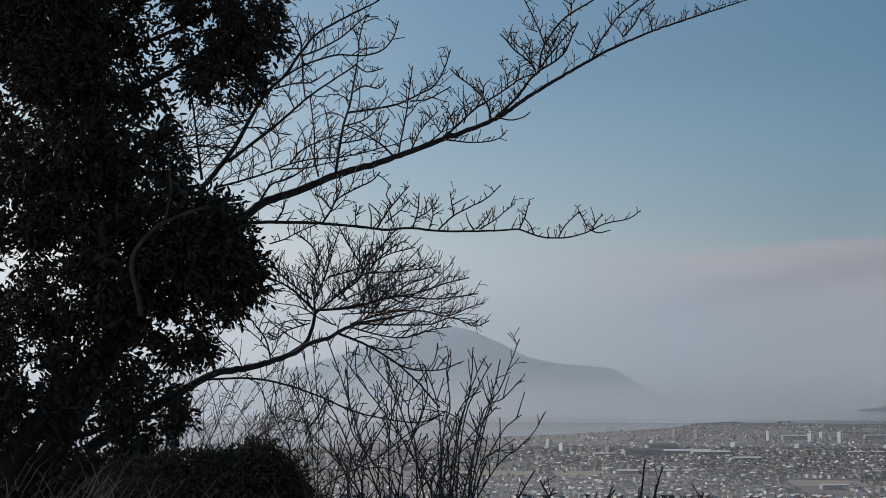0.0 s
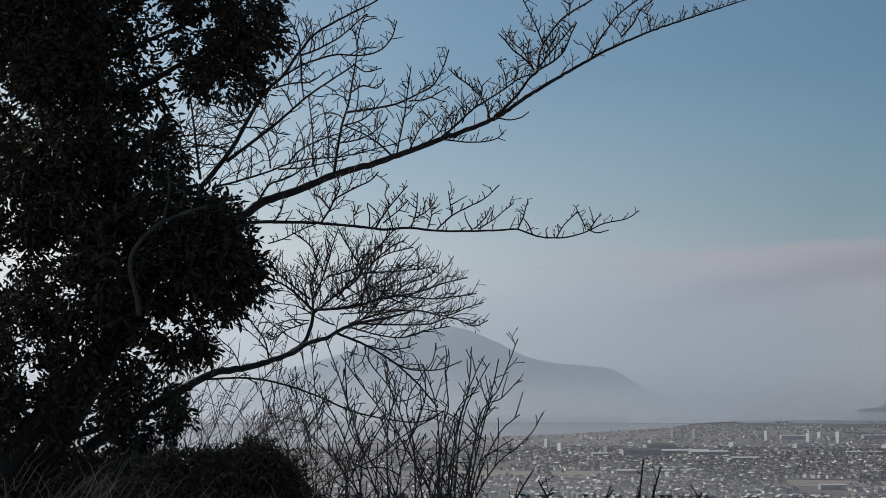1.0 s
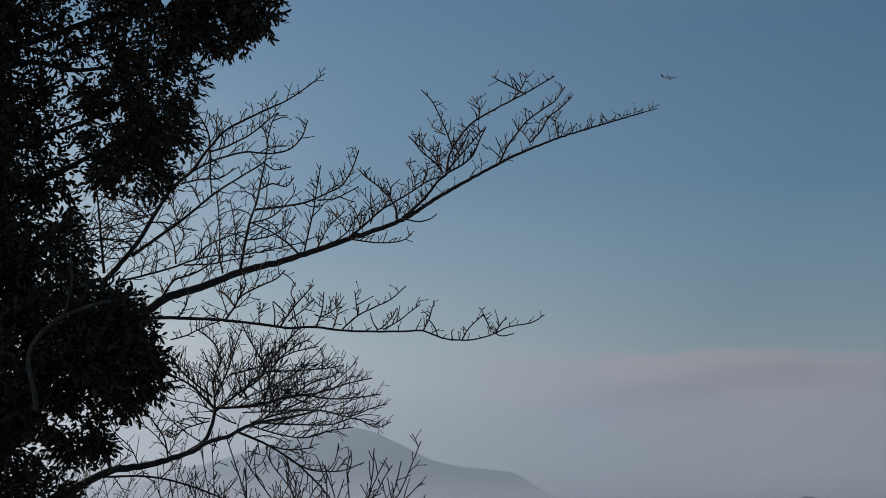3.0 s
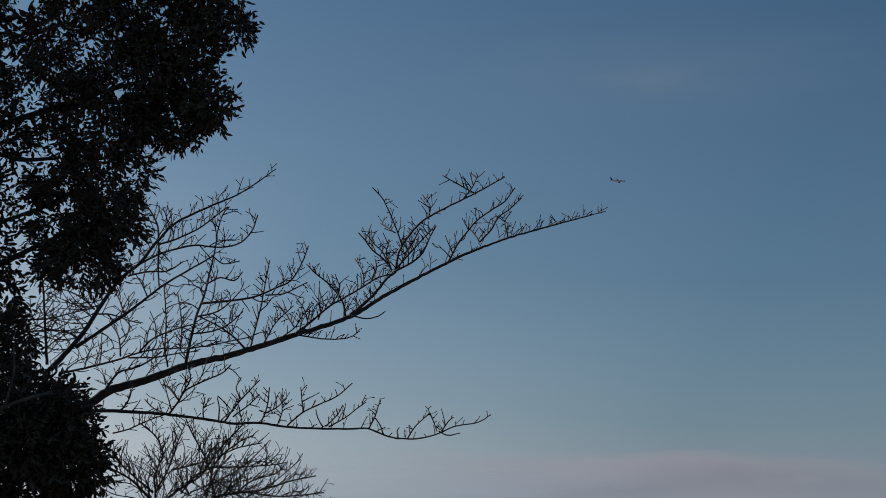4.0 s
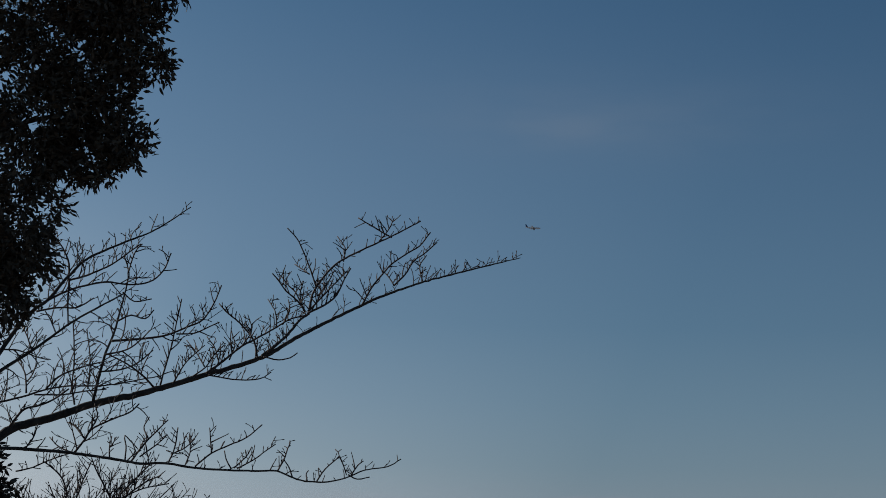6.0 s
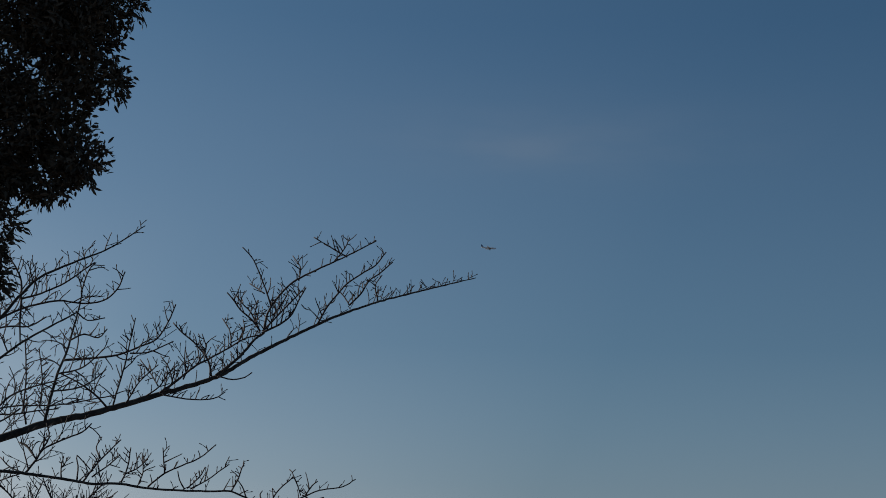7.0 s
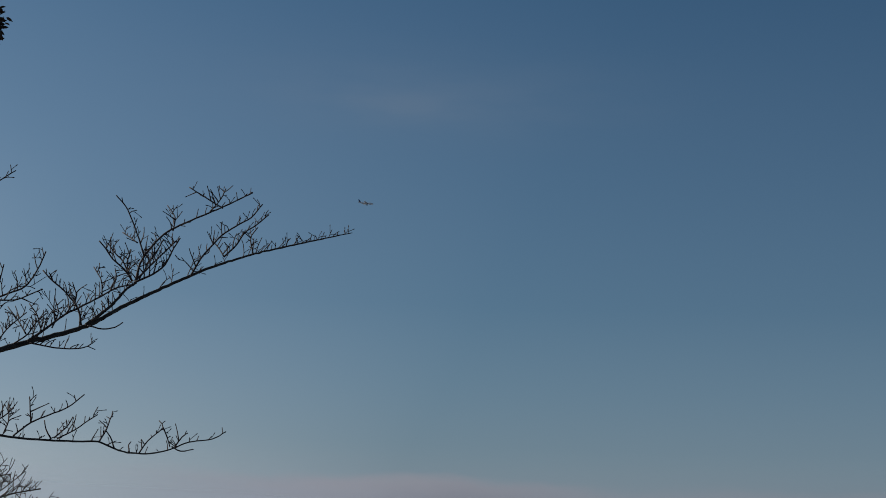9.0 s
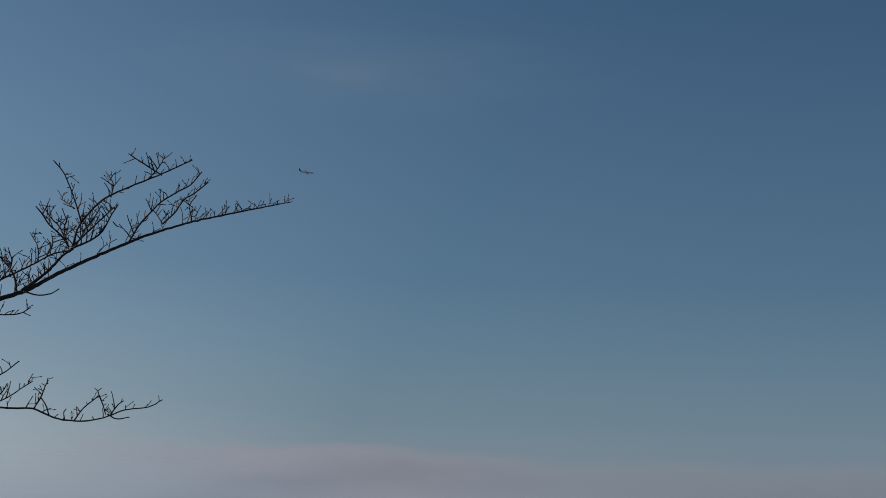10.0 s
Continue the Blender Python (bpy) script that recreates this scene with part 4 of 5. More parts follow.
limb(evergreen, "limb", 0.0473, 0.0188, [(-4.34, 16.95, 0.89), (-3.90, 16.93, 1.04), (-3.46, 16.92, 1.17), (-3.02, 16.90, 1.23)], None)
limb(evergreen, "limb", 0.0500, 0.0154, [(-3.82, 16.80, 4.72), (-3.30, 16.73, 4.90), (-2.86, 16.67, 5.14), (-2.22, 16.60, 5.45)], None)
limb(evergreen, "limb", 0.0500, 0.0154, [(-4.04, 16.80, 6.27), (-3.08, 16.73, 6.64), (-2.12, 16.67, 7.01), (-1.17, 16.60, 7.31)], None)
limb(evergreen, "limb", 0.0281, 0.0123, [(-3.88, 16.80, 4.59), (-3.67, 16.70, 4.54), (-3.27, 16.60, 4.37)], None)


limb(evergreen, "limb", 0.0450, 0.0200, [(-4.19, 16.75, 6.13), (-3.76, 16.75, 6.18), (-3.50, 16.75, 6.19), (-3.13, 16.75, 6.12), (-2.76, 16.75, 6.16)], None)
limb(evergreen, "limb", 0.0300, 0.0120, [(-4.16, 16.75, 5.69), (-3.83, 16.75, 5.81), (-3.55, 16.75, 5.87), (-3.19, 16.75, 6.02)], None)
limb(evergreen, "limb", 0.0220, 0.0080, [(-3.92, 16.75, 5.83), (-3.74, 16.75, 5.93), (-3.57, 16.75, 6.02)], None)
limb(evergreen, "limb", 0.0400, 0.0140, [(-4.07, 16.75, 5.14), (-3.64, 16.75, 5.24), (-3.22, 16.75, 5.43), (-2.85, 16.75, 5.60), (-2.58, 16.75, 5.78)], None)
limb(evergreen, "limb", 0.0200, 0.0080, [(-3.76, 16.75, 5.15), (-3.51, 16.75, 5.10), (-3.20, 16.75, 5.09)], None)
limb(evergreen, "limb", 0.0160, 0.0070, [(-3.12, 16.75, 6.02), (-2.93, 16.75, 5.89), (-2.77, 16.75, 5.83)], None)
# two unseen limbs, added to carry the shading foliage left of the view
limb(evergreen, "limb", 0.0700, 0.0200, [(-4.70, 16.55, 0.75), (-5.40, 17.30, 1.70), (-6.20, 18.20, 2.60), (-7.00, 18.90, 3.60)], None)
limb(evergreen, "limb", 0.0450, 0.0150, [(-5.40, 17.30, 1.70), (-6.00, 18.20, 1.60), (-6.70, 19.20, 1.50)], None)


def leaves(shape, centre, rx, rz, count, size, rng, fill, gap=2.6):
    """Folded leaves in sprays round an uneven ball; gaps where the noise is low."""
    made, tries = 0, 0
    while made < count and tries < count * 6:
        tries += 1
        d = Vector((rng.gauss(0, 1), rng.gauss(0, 1), rng.gauss(0, 1))).normalized()
        k = rng.random() ** 0.42
        p = Vector((d.x * rx * k, d.y * min(rx, rz) * 0.8 * k, d.z * rz * k)) + Vector(centre)
        edge = 1 + 0.35 * noise.noise(p * 2.6)
        if k > edge or noise.noise(Vector((p.x * gap + 9, p.y * gap * 0.4, p.z * gap))) < -fill:
            continue
        stem = Vector((rng.gauss(0, 0.6), rng.gauss(0, 0.6), rng.gauss(-0.2, 0.6))) + d * 0.6
        stem.normalize()
        for i in range(4):
            axis = (stem * 0.8 + Vector((rng.gauss(0, 0.5), rng.gauss(0, 0.5), rng.gauss(-0.1, 0.5)))).normalized()
            wide = axis.cross(Vector((rng.gauss(0, 1), rng.gauss(0, 1), rng.gauss(0, 1)))).normalized()
            up = axis.cross(wide)
            length, w = size * rng.uniform(0.7, 1.25), size * rng.uniform(0.15, 0.22)
            o = p + stem * (0.5 * size * i)
            a, b = o + axis * length * 0.3 - up * length * 0.03, o + axis * length * 0.7 - up * length * 0.08
            lift = up * w * 0.4
            shape.add([o, a + wide * w + lift, b + wide * w * 0.85 + lift, o + axis * length - up * length * 0.16, b - wide * w * 0.85 + lift, a - wide * w + lift, a, b],
                      ((0, 1, 6), (1, 2, 7, 6), (2, 3, 7), (3, 4, 7), (4, 5, 6, 7), (5, 0, 6)))
            made += 1


leaf_rng = random.Random(11)


def leaf_cluster(centre, rx, rz, density):
    s = Shape()
    leaves(s, centre, rx, rz, int(density * 2300 * rx * rz / 0.25), 0.09, leaf_rng, 0.5 if density > 1.05 else 0.09 + 0.5 * (density - 0.75), 4.4)
    part("foliage", s, LEAF, evergreen, kind="stuff")


leaf_cluster((-4.50, 16.8, 5.69), 0.90, 0.85, 1.50)
leaf_cluster((-4.44, 16.8, 6.92), 1.06, 0.94, 1.20)
leaf_cluster((-4.66, 16.8, 8.11), 1.25, 1.00, 1.20)
leaf_cluster((-4.10, 16.4, 4.96), 0.60, 0.49, 1.40)
leaf_cluster((-3.37, 16.8, 4.50), 0.37, 0.31, 0.50)
leaf_cluster((-3.69, 17.0, 5.54), 0.38, 0.51, 0.50)
leaf_cluster((-3.48, 17.0, 4.95), 0.51, 0.38, 0.50)
leaf_cluster((-3.41, 16.4, 3.90), 0.64, 0.52, 1.00)
leaf_cluster((-4.02, 16.4, 3.90), 0.73, 0.73, 1.00)
leaf_cluster((-2.93, 16.2, 3.26), 0.63, 0.54, 1.00)
leaf_cluster((-2.44, 16.0, 3.00), 0.51, 0.51, 1.50)
leaf_cluster((-2.23, 16.2, 2.66), 0.37, 0.36, 1.30)
leaf_cluster((-2.83, 16.4, 2.30), 0.55, 0.46, 0.80)
leaf_cluster((-3.41, 16.2, 2.78), 0.78, 0.72, 0.74)
leaf_cluster((-2.82, 16.4, 1.91), 0.41, 0.23, 0.75)
leaf_cluster((-3.98, 16.6, 2.56), 0.74, 0.80, 0.65)
leaf_cluster((-2.39, 16.4, 3.37), 0.23, 0.24, 0.38)
leaf_cluster((-4.72, 17.0, 3.22), 0.57, 1.01, 0.55)
leaf_cluster((-4.82, 17.0, 4.44), 0.51, 0.76, 0.55)
leaf_cluster((-4.69, 17.0, 1.95), 0.63, 0.82, 0.55)
leaf_cluster((-4.44, 16.6, 3.74), 0.56, 0.74, 0.55)
leaf_cluster((-3.82, 16.5, 1.82), 0.67, 0.43, 0.40)
leaf_cluster((-3.34, 16.3, 1.45), 0.55, 0.30, 0.85)
leaf_cluster((-3.22, 16.3, 1.06), 0.39, 0.27, 1.00)
leaf_cluster((-4.23, 16.5, 1.24), 0.74, 0.31, 0.58)
leaf_cluster((-2.93, 16.4, 1.24), 0.29, 0.22, 0.51)
leaf_cluster((-4.90, 16.5, 1.21), 0.49, 0.55, 0.67)
leaf_cluster((-1.03, 16.3, 7.66), 0.31, 0.27, 0.90)
leaf_cluster((-0.83, 16.2, 7.62), 0.15, 0.12, 0.70)
leaf_cluster((-1.50, 16.5, 7.25), 0.50, 0.50, 1.00)
leaf_cluster((-1.08, 16.3, 6.75), 0.25, 0.31, 1.00)
leaf_cluster((-1.36, 16.4, 6.57), 0.30, 0.25, 1.00)
leaf_cluster((-1.64, 16.6, 6.62), 0.32, 0.30, 0.90)
leaf_cluster((-1.30, 16.4, 8.20), 0.50, 0.50, 1.00)
leaf_cluster((-1.90, 16.7, 7.80), 0.70, 0.55, 0.75)
leaf_cluster((-2.20, 16.7, 7.10), 0.66, 0.55, 0.65)
leaf_cluster((-2.00, 16.5, 6.50), 0.42, 0.38, 0.65)
leaf_cluster((-2.10, 16.4, 5.95), 0.42, 0.48, 0.70)
leaf_cluster((-2.05, 16.3, 5.40), 0.40, 0.40, 0.95)
leaf_cluster((-2.30, 16.4, 5.00), 0.42, 0.38, 1.00)
leaf_cluster((-2.60, 16.6, 5.50), 0.46, 0.46, 0.60)
leaf_cluster((-2.75, 16.8, 6.15), 0.50, 0.45, 0.50)
leaf_cluster((-2.90, 16.7, 6.85), 0.62, 0.52, 0.50)
leaf_cluster((-2.66, 16.6, 4.92), 0.28, 0.26, 0.70)
leaf_cluster((-1.42, 16.5, 8.71), 0.86, 0.55, 0.90)
leaf_cluster((-2.59, 16.8, 8.60), 1.12, 0.75, 0.70)
leaf_cluster((-2.95, 16.9, 7.57), 0.57, 0.50, 0.55)
leaf_cluster((-3.20, 16.8, 5.65), 0.30, 0.30, 0.35)
leaf_cluster((-3.40, 16.9, 6.32), 0.36, 0.32, 0.30)
leaf_cluster((-3.57, 16.9, 5.95), 0.30, 0.26, 0.28)
# unseen foliage left of the view, added to keep sun off hedge and limbs
leaf_cluster((-5.90, 18.2, 1.90), 0.70, 0.70, 0.90)
leaf_cluster((-6.10, 18.0, 3.00), 0.80, 0.70, 0.90)
leaf_cluster((-5.70, 17.4, 4.20), 0.70, 0.70, 0.90)
leaf_cluster((-7.10, 19.2, 2.80), 0.80, 0.80, 0.90)
leaf_cluster((-6.90, 18.8, 4.20), 0.90, 0.90, 0.90)
leaf_cluster((-6.60, 19.2, 1.40), 0.80, 0.70, 0.90)

# ---- dark hedge and shrubs at the edge of the slope ----
hedge = thing("hedge", "dark overgrown evergreen hedge with dry stems in it", "hedge", (-3.0, 15.5, 0.0))


def hedge_cluster(centre, rx, rz, density):
    s = Shape()
    leaves(s, centre, rx, rz, int(density * 4200 * rx * rz / 0.12), 0.055, leaf_rng, 0.5)
    part("foliage", s, HEDGE_LEAF, hedge, kind="stuff")


for x, y, z, rx, rz, density in (
        (-1.90, 15.5, 0.73, 0.30, 0.29, 1.3), (-1.68, 15.5, 0.50, 0.33, 0.36, 1.3), (-1.44, 15.4, 0.25, 0.28, 0.30, 1.2),
        (-2.28, 15.8, 0.66, 0.34, 0.25, 1.2), (-2.62, 15.5, 0.53, 0.55, 0.38, 1.2), (-3.10, 15.8, 0.42, 0.55, 0.40, 1.0),
        (-1.90, 15.4, 0.00, 0.60, 0.50, 0.8), (-2.74, 15.4, -0.06, 0.69, 0.52, 0.8), (-3.75, 16.0, -0.06, 0.74, 0.50, 0.8),
        (-3.70, 17.2, 0.38, 0.66, 0.42, 1.0), (-4.35, 17.5, 0.42, 0.72, 0.46, 1.0), (-5.15, 17.6, 0.45, 0.70, 0.52, 1.0),
        (-4.60, 17.2, -0.12, 0.80, 0.50, 0.8), (-5.40, 17.2, -0.12, 0.80, 0.50, 0.8)):
    hedge_cluster((x, y, z), rx, rz, density)

bush = thing("bare_bush", "leafless shrub with stiff upright budded stems", "shrub", (0.0, 13.8, 0.0))
limb(bush, "stem", 0.0097, 0.0058, [(0.03, 14.15, -0.03), (0.32, 14.20, 1.05), (0.43, 14.24, 1.39), (0.50, 14.29, 1.63), (0.54, 14.34, 1.81)], (0.19, 0.27, 0.8, 0.4, 0.55))
limb(bush, "stem", 0.0099, 0.0060, [(0.11, 14.35, -0.05), (0.42, 14.44, 1.28), (0.54, 14.53, 1.52), (0.64, 14.62, 1.76), (0.74, 14.71, 2.01)], (0.19, 0.27, 0.8, 0.4, 0.55))
limb(bush, "stem", 0.0098, 0.0060, [(0.16, 14.29, -0.04), (0.35, 14.40, 1.23), (0.57, 14.51, 1.44), (0.75, 14.63, 1.62)], (0.19, 0.27, 0.8, 0.4, 0.55))
limb(bush, "stem", 0.0092, 0.0055, [(0.13, 13.43, 0.06), (0.33, 13.43, 0.79), (0.52, 13.42, 1.16), (0.60, 13.41, 1.24), (0.69, 13.41, 1.31)], (0.19, 0.27, 0.8, 0.4, 0.55))
limb(bush, "stem", 0.0100, 0.0060, [(0.08, 14.53, -0.07), (0.33, 14.56, 0.51), (0.54, 14.58, 0.83), (0.71, 14.60, 0.96), (0.87, 14.63, 1.12), (0.97, 14.65, 1.30)], (0.19, 0.27, 0.8, 0.4, 0.55))
limb(bush, "stem", 0.0100, 0.0057, [(0.03, 14.48, -0.06), (0.14, 14.40, 1.05), (0.24, 14.33, 1.47), (0.27, 14.25, 1.68), (0.28, 14.17, 1.92)], (0.19, 0.27, 0.8, 0.4, 0.55))
limb(bush, "stem", 0.0096, 0.0056, [(0.00, 13.96, -0.00), (0.11, 13.91, 1.01), (0.21, 13.86, 1.40), (0.31, 13.81, 1.68), (0.39, 13.76, 1.83)], (0.19, 0.27, 0.8, 0.4, 0.55))
limb(bush, "stem", 0.0096, 0.0057, [(0.08, 14.05, -0.01), (0.18, 14.07, 1.16), (0.34, 14.09, 1.58), (0.45, 14.11, 1.77)], (0.19, 0.27, 0.8, 0.4, 0.55))
limb(bush, "stem", 0.0092, 0.0054, [(-0.04, 13.42, 0.06), (0.00, 13.36, 1.09), (0.06, 13.30, 1.38), (0.03, 13.25, 1.72), (0.07, 13.19, 1.85)], (0.19, 0.27, 0.8, 0.4, 0.55))
limb(bush, "stem", 0.0095, 0.0057, [(-0.07, 13.74, 0.02), (-0.02, 13.85, 0.97), (-0.06, 13.96, 1.42), (-0.15, 14.07, 1.68)], (0.19, 0.27, 0.8, 0.4, 0.55))
limb(bush, "stem", 0.0098, 0.0057, [(-0.34, 14.32, -0.04), (-0.65, 14.26, 0.69), (-0.73, 14.21, 0.95), (-0.86, 14.16, 1.37), (-0.96, 14.10, 1.68), (-1.07, 14.05, 1.99)], (0.19, 0.27, 0.8, 0.4, 0.55))
limb(bush, "stem", 0.0099, 0.0057, [(0.03, 14.36, -0.05), (-0.07, 14.30, 0.48), (-0.31, 14.24, 0.95), (-0.55, 14.18, 1.32), (-0.75, 14.13, 1.58), (-0.93, 14.07, 1.84)], (0.19, 0.27, 0.8, 0.4, 0.55))
limb(bush, "stem", 0.0097, 0.0056, [(-0.44, 14.14, -0.02), (-0.49, 14.07, 0.65), (-0.49, 13.99, 1.16), (-0.42, 13.92, 1.53), (-0.52, 13.84, 1.78)], (0.19, 0.27, 0.8, 0.4, 0.55))
limb(bush, "stem", 0.0092, 0.0055, [(-1.20, 13.40, 0.50), (-0.96, 13.48, 0.74), (-0.57, 13.55, 0.93), (-0.32, 13.62, 1.13), (-0.02, 13.70, 1.30)], (0.19, 0.27, 0.8, 0.4, 0.55))
limb(bush, "stem", 0.0094, 0.0055, [(-0.07, 13.65, 0.03), (-0.16, 13.61, 0.53), (-0.25, 13.58, 0.98), (-0.35, 13.54, 1.28), (-0.45, 13.50, 1.53), (-0.64, 13.46, 1.78), (-0.63, 13.42, 1.92)], (0.19, 0.27, 0.8, 0.4, 0.55))
limb(bush, "stem", 0.0101, 0.0060, [(-0.40, 14.58, -0.07), (-0.43, 14.64, 0.50), (-0.34, 14.70, 0.93), (-0.21, 14.76, 1.25), (-0.15, 14.82, 1.52), (-0.23, 14.88, 1.77)], (0.19, 0.27, 0.8, 0.4, 0.55))
limb(bush, "stem", 0.0095, 0.0057, [(-0.02, 13.75, 0.02), (0.00, 13.84, 0.66), (0.09, 13.93, 1.17), (0.20, 14.02, 1.42), (0.35, 14.12, 1.51)], (0.19, 0.27, 0.8, 0.4, 0.55))
limb(bush, "stem", 0.0096, 0.0058, [(-0.23, 14.05, -0.01), (-0.25, 14.08, 0.96), (-0.32, 14.10, 1.37), (-0.20, 14.13, 1.63), (-0.08, 14.16, 1.79), (-0.05, 14.19, 1.96)], (0.19, 0.27, 0.8, 0.4, 0.55))
limb(bush, "stem", 0.0094, 0.0057, [(-1.07, 13.65, 0.23), (-0.91, 13.73, 0.57), (-0.68, 13.82, 0.97), (-0.48, 13.91, 1.30), (-0.38, 14.00, 1.53)], (0.19, 0.27, 0.8, 0.4, 0.55))
limb(bush, "stem", 0.0098, 0.0060, [(-0.96, 14.23, -0.03), (-0.76, 14.32, 0.53), (-0.87, 14.42, 0.94), (-1.04, 14.51, 1.31), (-1.21, 14.60, 1.52)], (0.19, 0.27, 0.8, 0.4, 0.55))
limb(bush, "stem", 0.0100, 0.0058, [(-0.50, 14.47, -0.06), (-0.69, 14.43, 0.41), (-0.98, 14.39, 0.84), (-1.19, 14.35, 1.05), (-1.32, 14.31, 1.26)], (0.19, 0.27, 0.8, 0.4, 0.55))
limb(bush, "stem", 0.0095, 0.0055, [(-0.22, 13.83, 0.01), (-0.43, 13.77, 0.57), (-0.58, 13.70, 0.82), (-0.80, 13.63, 1.13), (-0.86, 13.57, 1.38)], (0.19, 0.27, 0.8, 0.4, 0.55))
limb(bush, "stem", 0.0094, 0.0054, [(-0.72, 13.57, 0.04), (-0.84, 13.49, 0.59), (-0.76, 13.40, 1.04), (-0.57, 13.31, 1.38), (-0.41, 13.23, 1.68)], (0.19, 0.27, 0.8, 0.4, 0.55))
limb(bush, "stem", 0.0095, 0.0056, [(0.23, 13.76, 0.02), (0.28, 13.79, 0.67), (0.38, 13.82, 0.97), (0.40, 13.84, 1.12)], (0.19, 0.27, 0.8, 0.4, 0.55))
limb(bush, "stem", 0.0092, 0.0055, [(-0.12, 13.40, 0.06), (-0.07, 13.44, 0.59), (0.08, 13.48, 0.88), (0.25, 13.51, 1.13), (0.48, 13.55, 1.38)], (0.19, 0.27, 0.8, 0.4, 0.55))
limb(bush, "stem", 0.0079, 0.0055, [(-0.68, 14.60, -0.08), (-0.77, 14.70, 0.40), (-0.92, 14.80, 0.88)], (0.3, 0.26, 0.85, 0.3, 0.5))
limb(bush, "stem", 0.0079, 0.0055, [(-0.71, 14.60, -0.08), (-0.77, 14.70, 0.55), (-0.75, 14.80, 0.99)], (0.3, 0.26, 0.85, 0.3, 0.5))
limb(bush, "stem", 0.0079, 0.0055, [(0.31, 14.60, -0.08), (0.13, 14.70, 0.43), (-0.25, 14.80, 0.95)], (0.3, 0.26, 0.85, 0.3, 0.5))
limb(bush, "stem", 0.0079, 0.0055, [(-1.17, 14.60, -0.08), (-1.04, 14.70, 0.62), (-0.85, 14.80, 1.33)], (0.3, 0.26, 0.85, 0.3, 0.5))
limb(bush, "stem", 0.0079, 0.0055, [(-1.19, 14.60, -0.08), (-1.37, 14.70, 0.71), (-1.76, 14.80, 1.51)], (0.3, 0.26, 0.85, 0.3, 0.5))
limb(bush, "stem", 0.0057, 0.0045, [(-0.61, 14.70, -0.09), (-0.62, 14.80, 0.65), (-0.88, 14.90, 1.19), (-0.96, 15.00, 2.00)], (0.17, 0.3, 0.6, 0.5, 0.7))
limb(bush, "stem", 0.0057, 0.0045, [(-1.15, 14.70, -0.09), (-1.24, 14.80, 0.65), (-1.32, 14.90, 1.19), (-1.51, 15.00, 1.68)], (0.17, 0.3, 0.6, 0.5, 0.7))
limb(bush, "stem", 0.0057, 0.0045, [(-0.44, 14.70, -0.09), (-0.39, 14.80, 0.65), (-0.46, 14.90, 1.19), (-0.36, 15.00, 1.86)], (0.17, 0.3, 0.6, 0.5, 0.7))
limb(bush, "stem", 0.0057, 0.0045, [(-0.86, 14.70, -0.09), (-0.92, 14.80, 0.65), (-1.20, 14.90, 1.19), (-1.39, 15.00, 1.92)], (0.17, 0.3, 0.6, 0.5, 0.7))
limb(bush, "stem", 0.0057, 0.0045, [(-1.18, 14.70, -0.09), (-1.30, 14.80, 0.65), (-1.34, 14.90, 1.19), (-1.49, 15.00, 1.57)], (0.17, 0.3, 0.6, 0.5, 0.7))
limb(bush, "stem", 0.0057, 0.0045, [(-1.10, 14.70, -0.09), (-1.21, 14.80, 0.65), (-1.21, 14.90, 1.19), (-1.29, 15.00, 2.06)], (0.17, 0.3, 0.6, 0.5, 0.7))
bush_low = thing("bare_bush", "tips of a leafless shrub rising from the slope", "shrub", (1.5, 12.5, 0.0))
limb(bush_low, "stem", 0.0116, 0.0074, [(1.57, 12.50, 0.07), (1.61, 12.50, 0.62), (1.65, 12.50, 0.97)], (0.2, 0.14, 0.8, 0.3, 0.5))
limb(bush_low, "stem", 0.0116, 0.0074, [(1.67, 12.50, 0.07), (1.72, 12.50, 0.62), (1.79, 12.50, 0.91)], (0.2, 0.14, 0.8, 0.3, 0.5))
limb(bush_low, "stem", 0.0116, 0.0074, [(1.13, 12.50, 0.07), (1.29, 12.50, 0.55), (1.40, 12.50, 0.72)], (0.2, 0.14, 0.8, 0.3, 0.5))
limb(bush_low, "stem", 0.0116, 0.0074, [(0.39, 12.50, 0.07), (0.60, 12.50, 0.62), (0.75, 12.50, 0.88)], (0.2, 0.14, 0.8, 0.3, 0.5))
limb(bush_low, "stem", 0.0116, 0.0074, [(0.51, 12.50, 0.07), (0.74, 12.50, 0.57), (0.92, 12.50, 0.70)], (0.2, 0.14, 0.8, 0.3, 0.5))
limb(bush_low, "stem", 0.0116, 0.0074, [(2.03, 12.50, 0.07), (2.09, 12.50, 0.55), (2.12, 12.50, 0.70)], (0.2, 0.14, 0.8, 0.3, 0.5))
limb(bush_low, "stem", 0.0116, 0.0074, [(0.97, 12.50, 0.07), (0.89, 12.50, 0.57), (0.79, 12.50, 0.80)], (0.2, 0.14, 0.8, 0.3, 0.5))
thicket = thing("thicket", "fine tangle of pale leafless twigs behind the hedge", "shrub", (-2.4, 23.5, -3.0))
limb(thicket, "stem", 0.0115, 0.0061, [(-5.89, 24.83, -3.48), (-5.76, 24.83, -0.71), (-5.00, 24.83, 0.33), (-3.98, 24.83, 1.28)], (0.29, 0.46, 0.5, 0.6, 0.8))
limb(thicket, "stem", 0.0103, 0.0055, [(-4.70, 22.32, -2.97), (-4.58, 22.32, -0.48), (-3.90, 22.32, 0.61), (-3.18, 22.32, 1.66)], (0.29, 0.46, 0.5, 0.6, 0.8))
limb(thicket, "stem", 0.0115, 0.0061, [(-2.92, 24.84, -3.48), (-2.76, 24.84, -0.71), (-2.63, 24.84, 0.30), (-2.27, 24.84, 1.20)], (0.29, 0.46, 0.5, 0.6, 0.8))
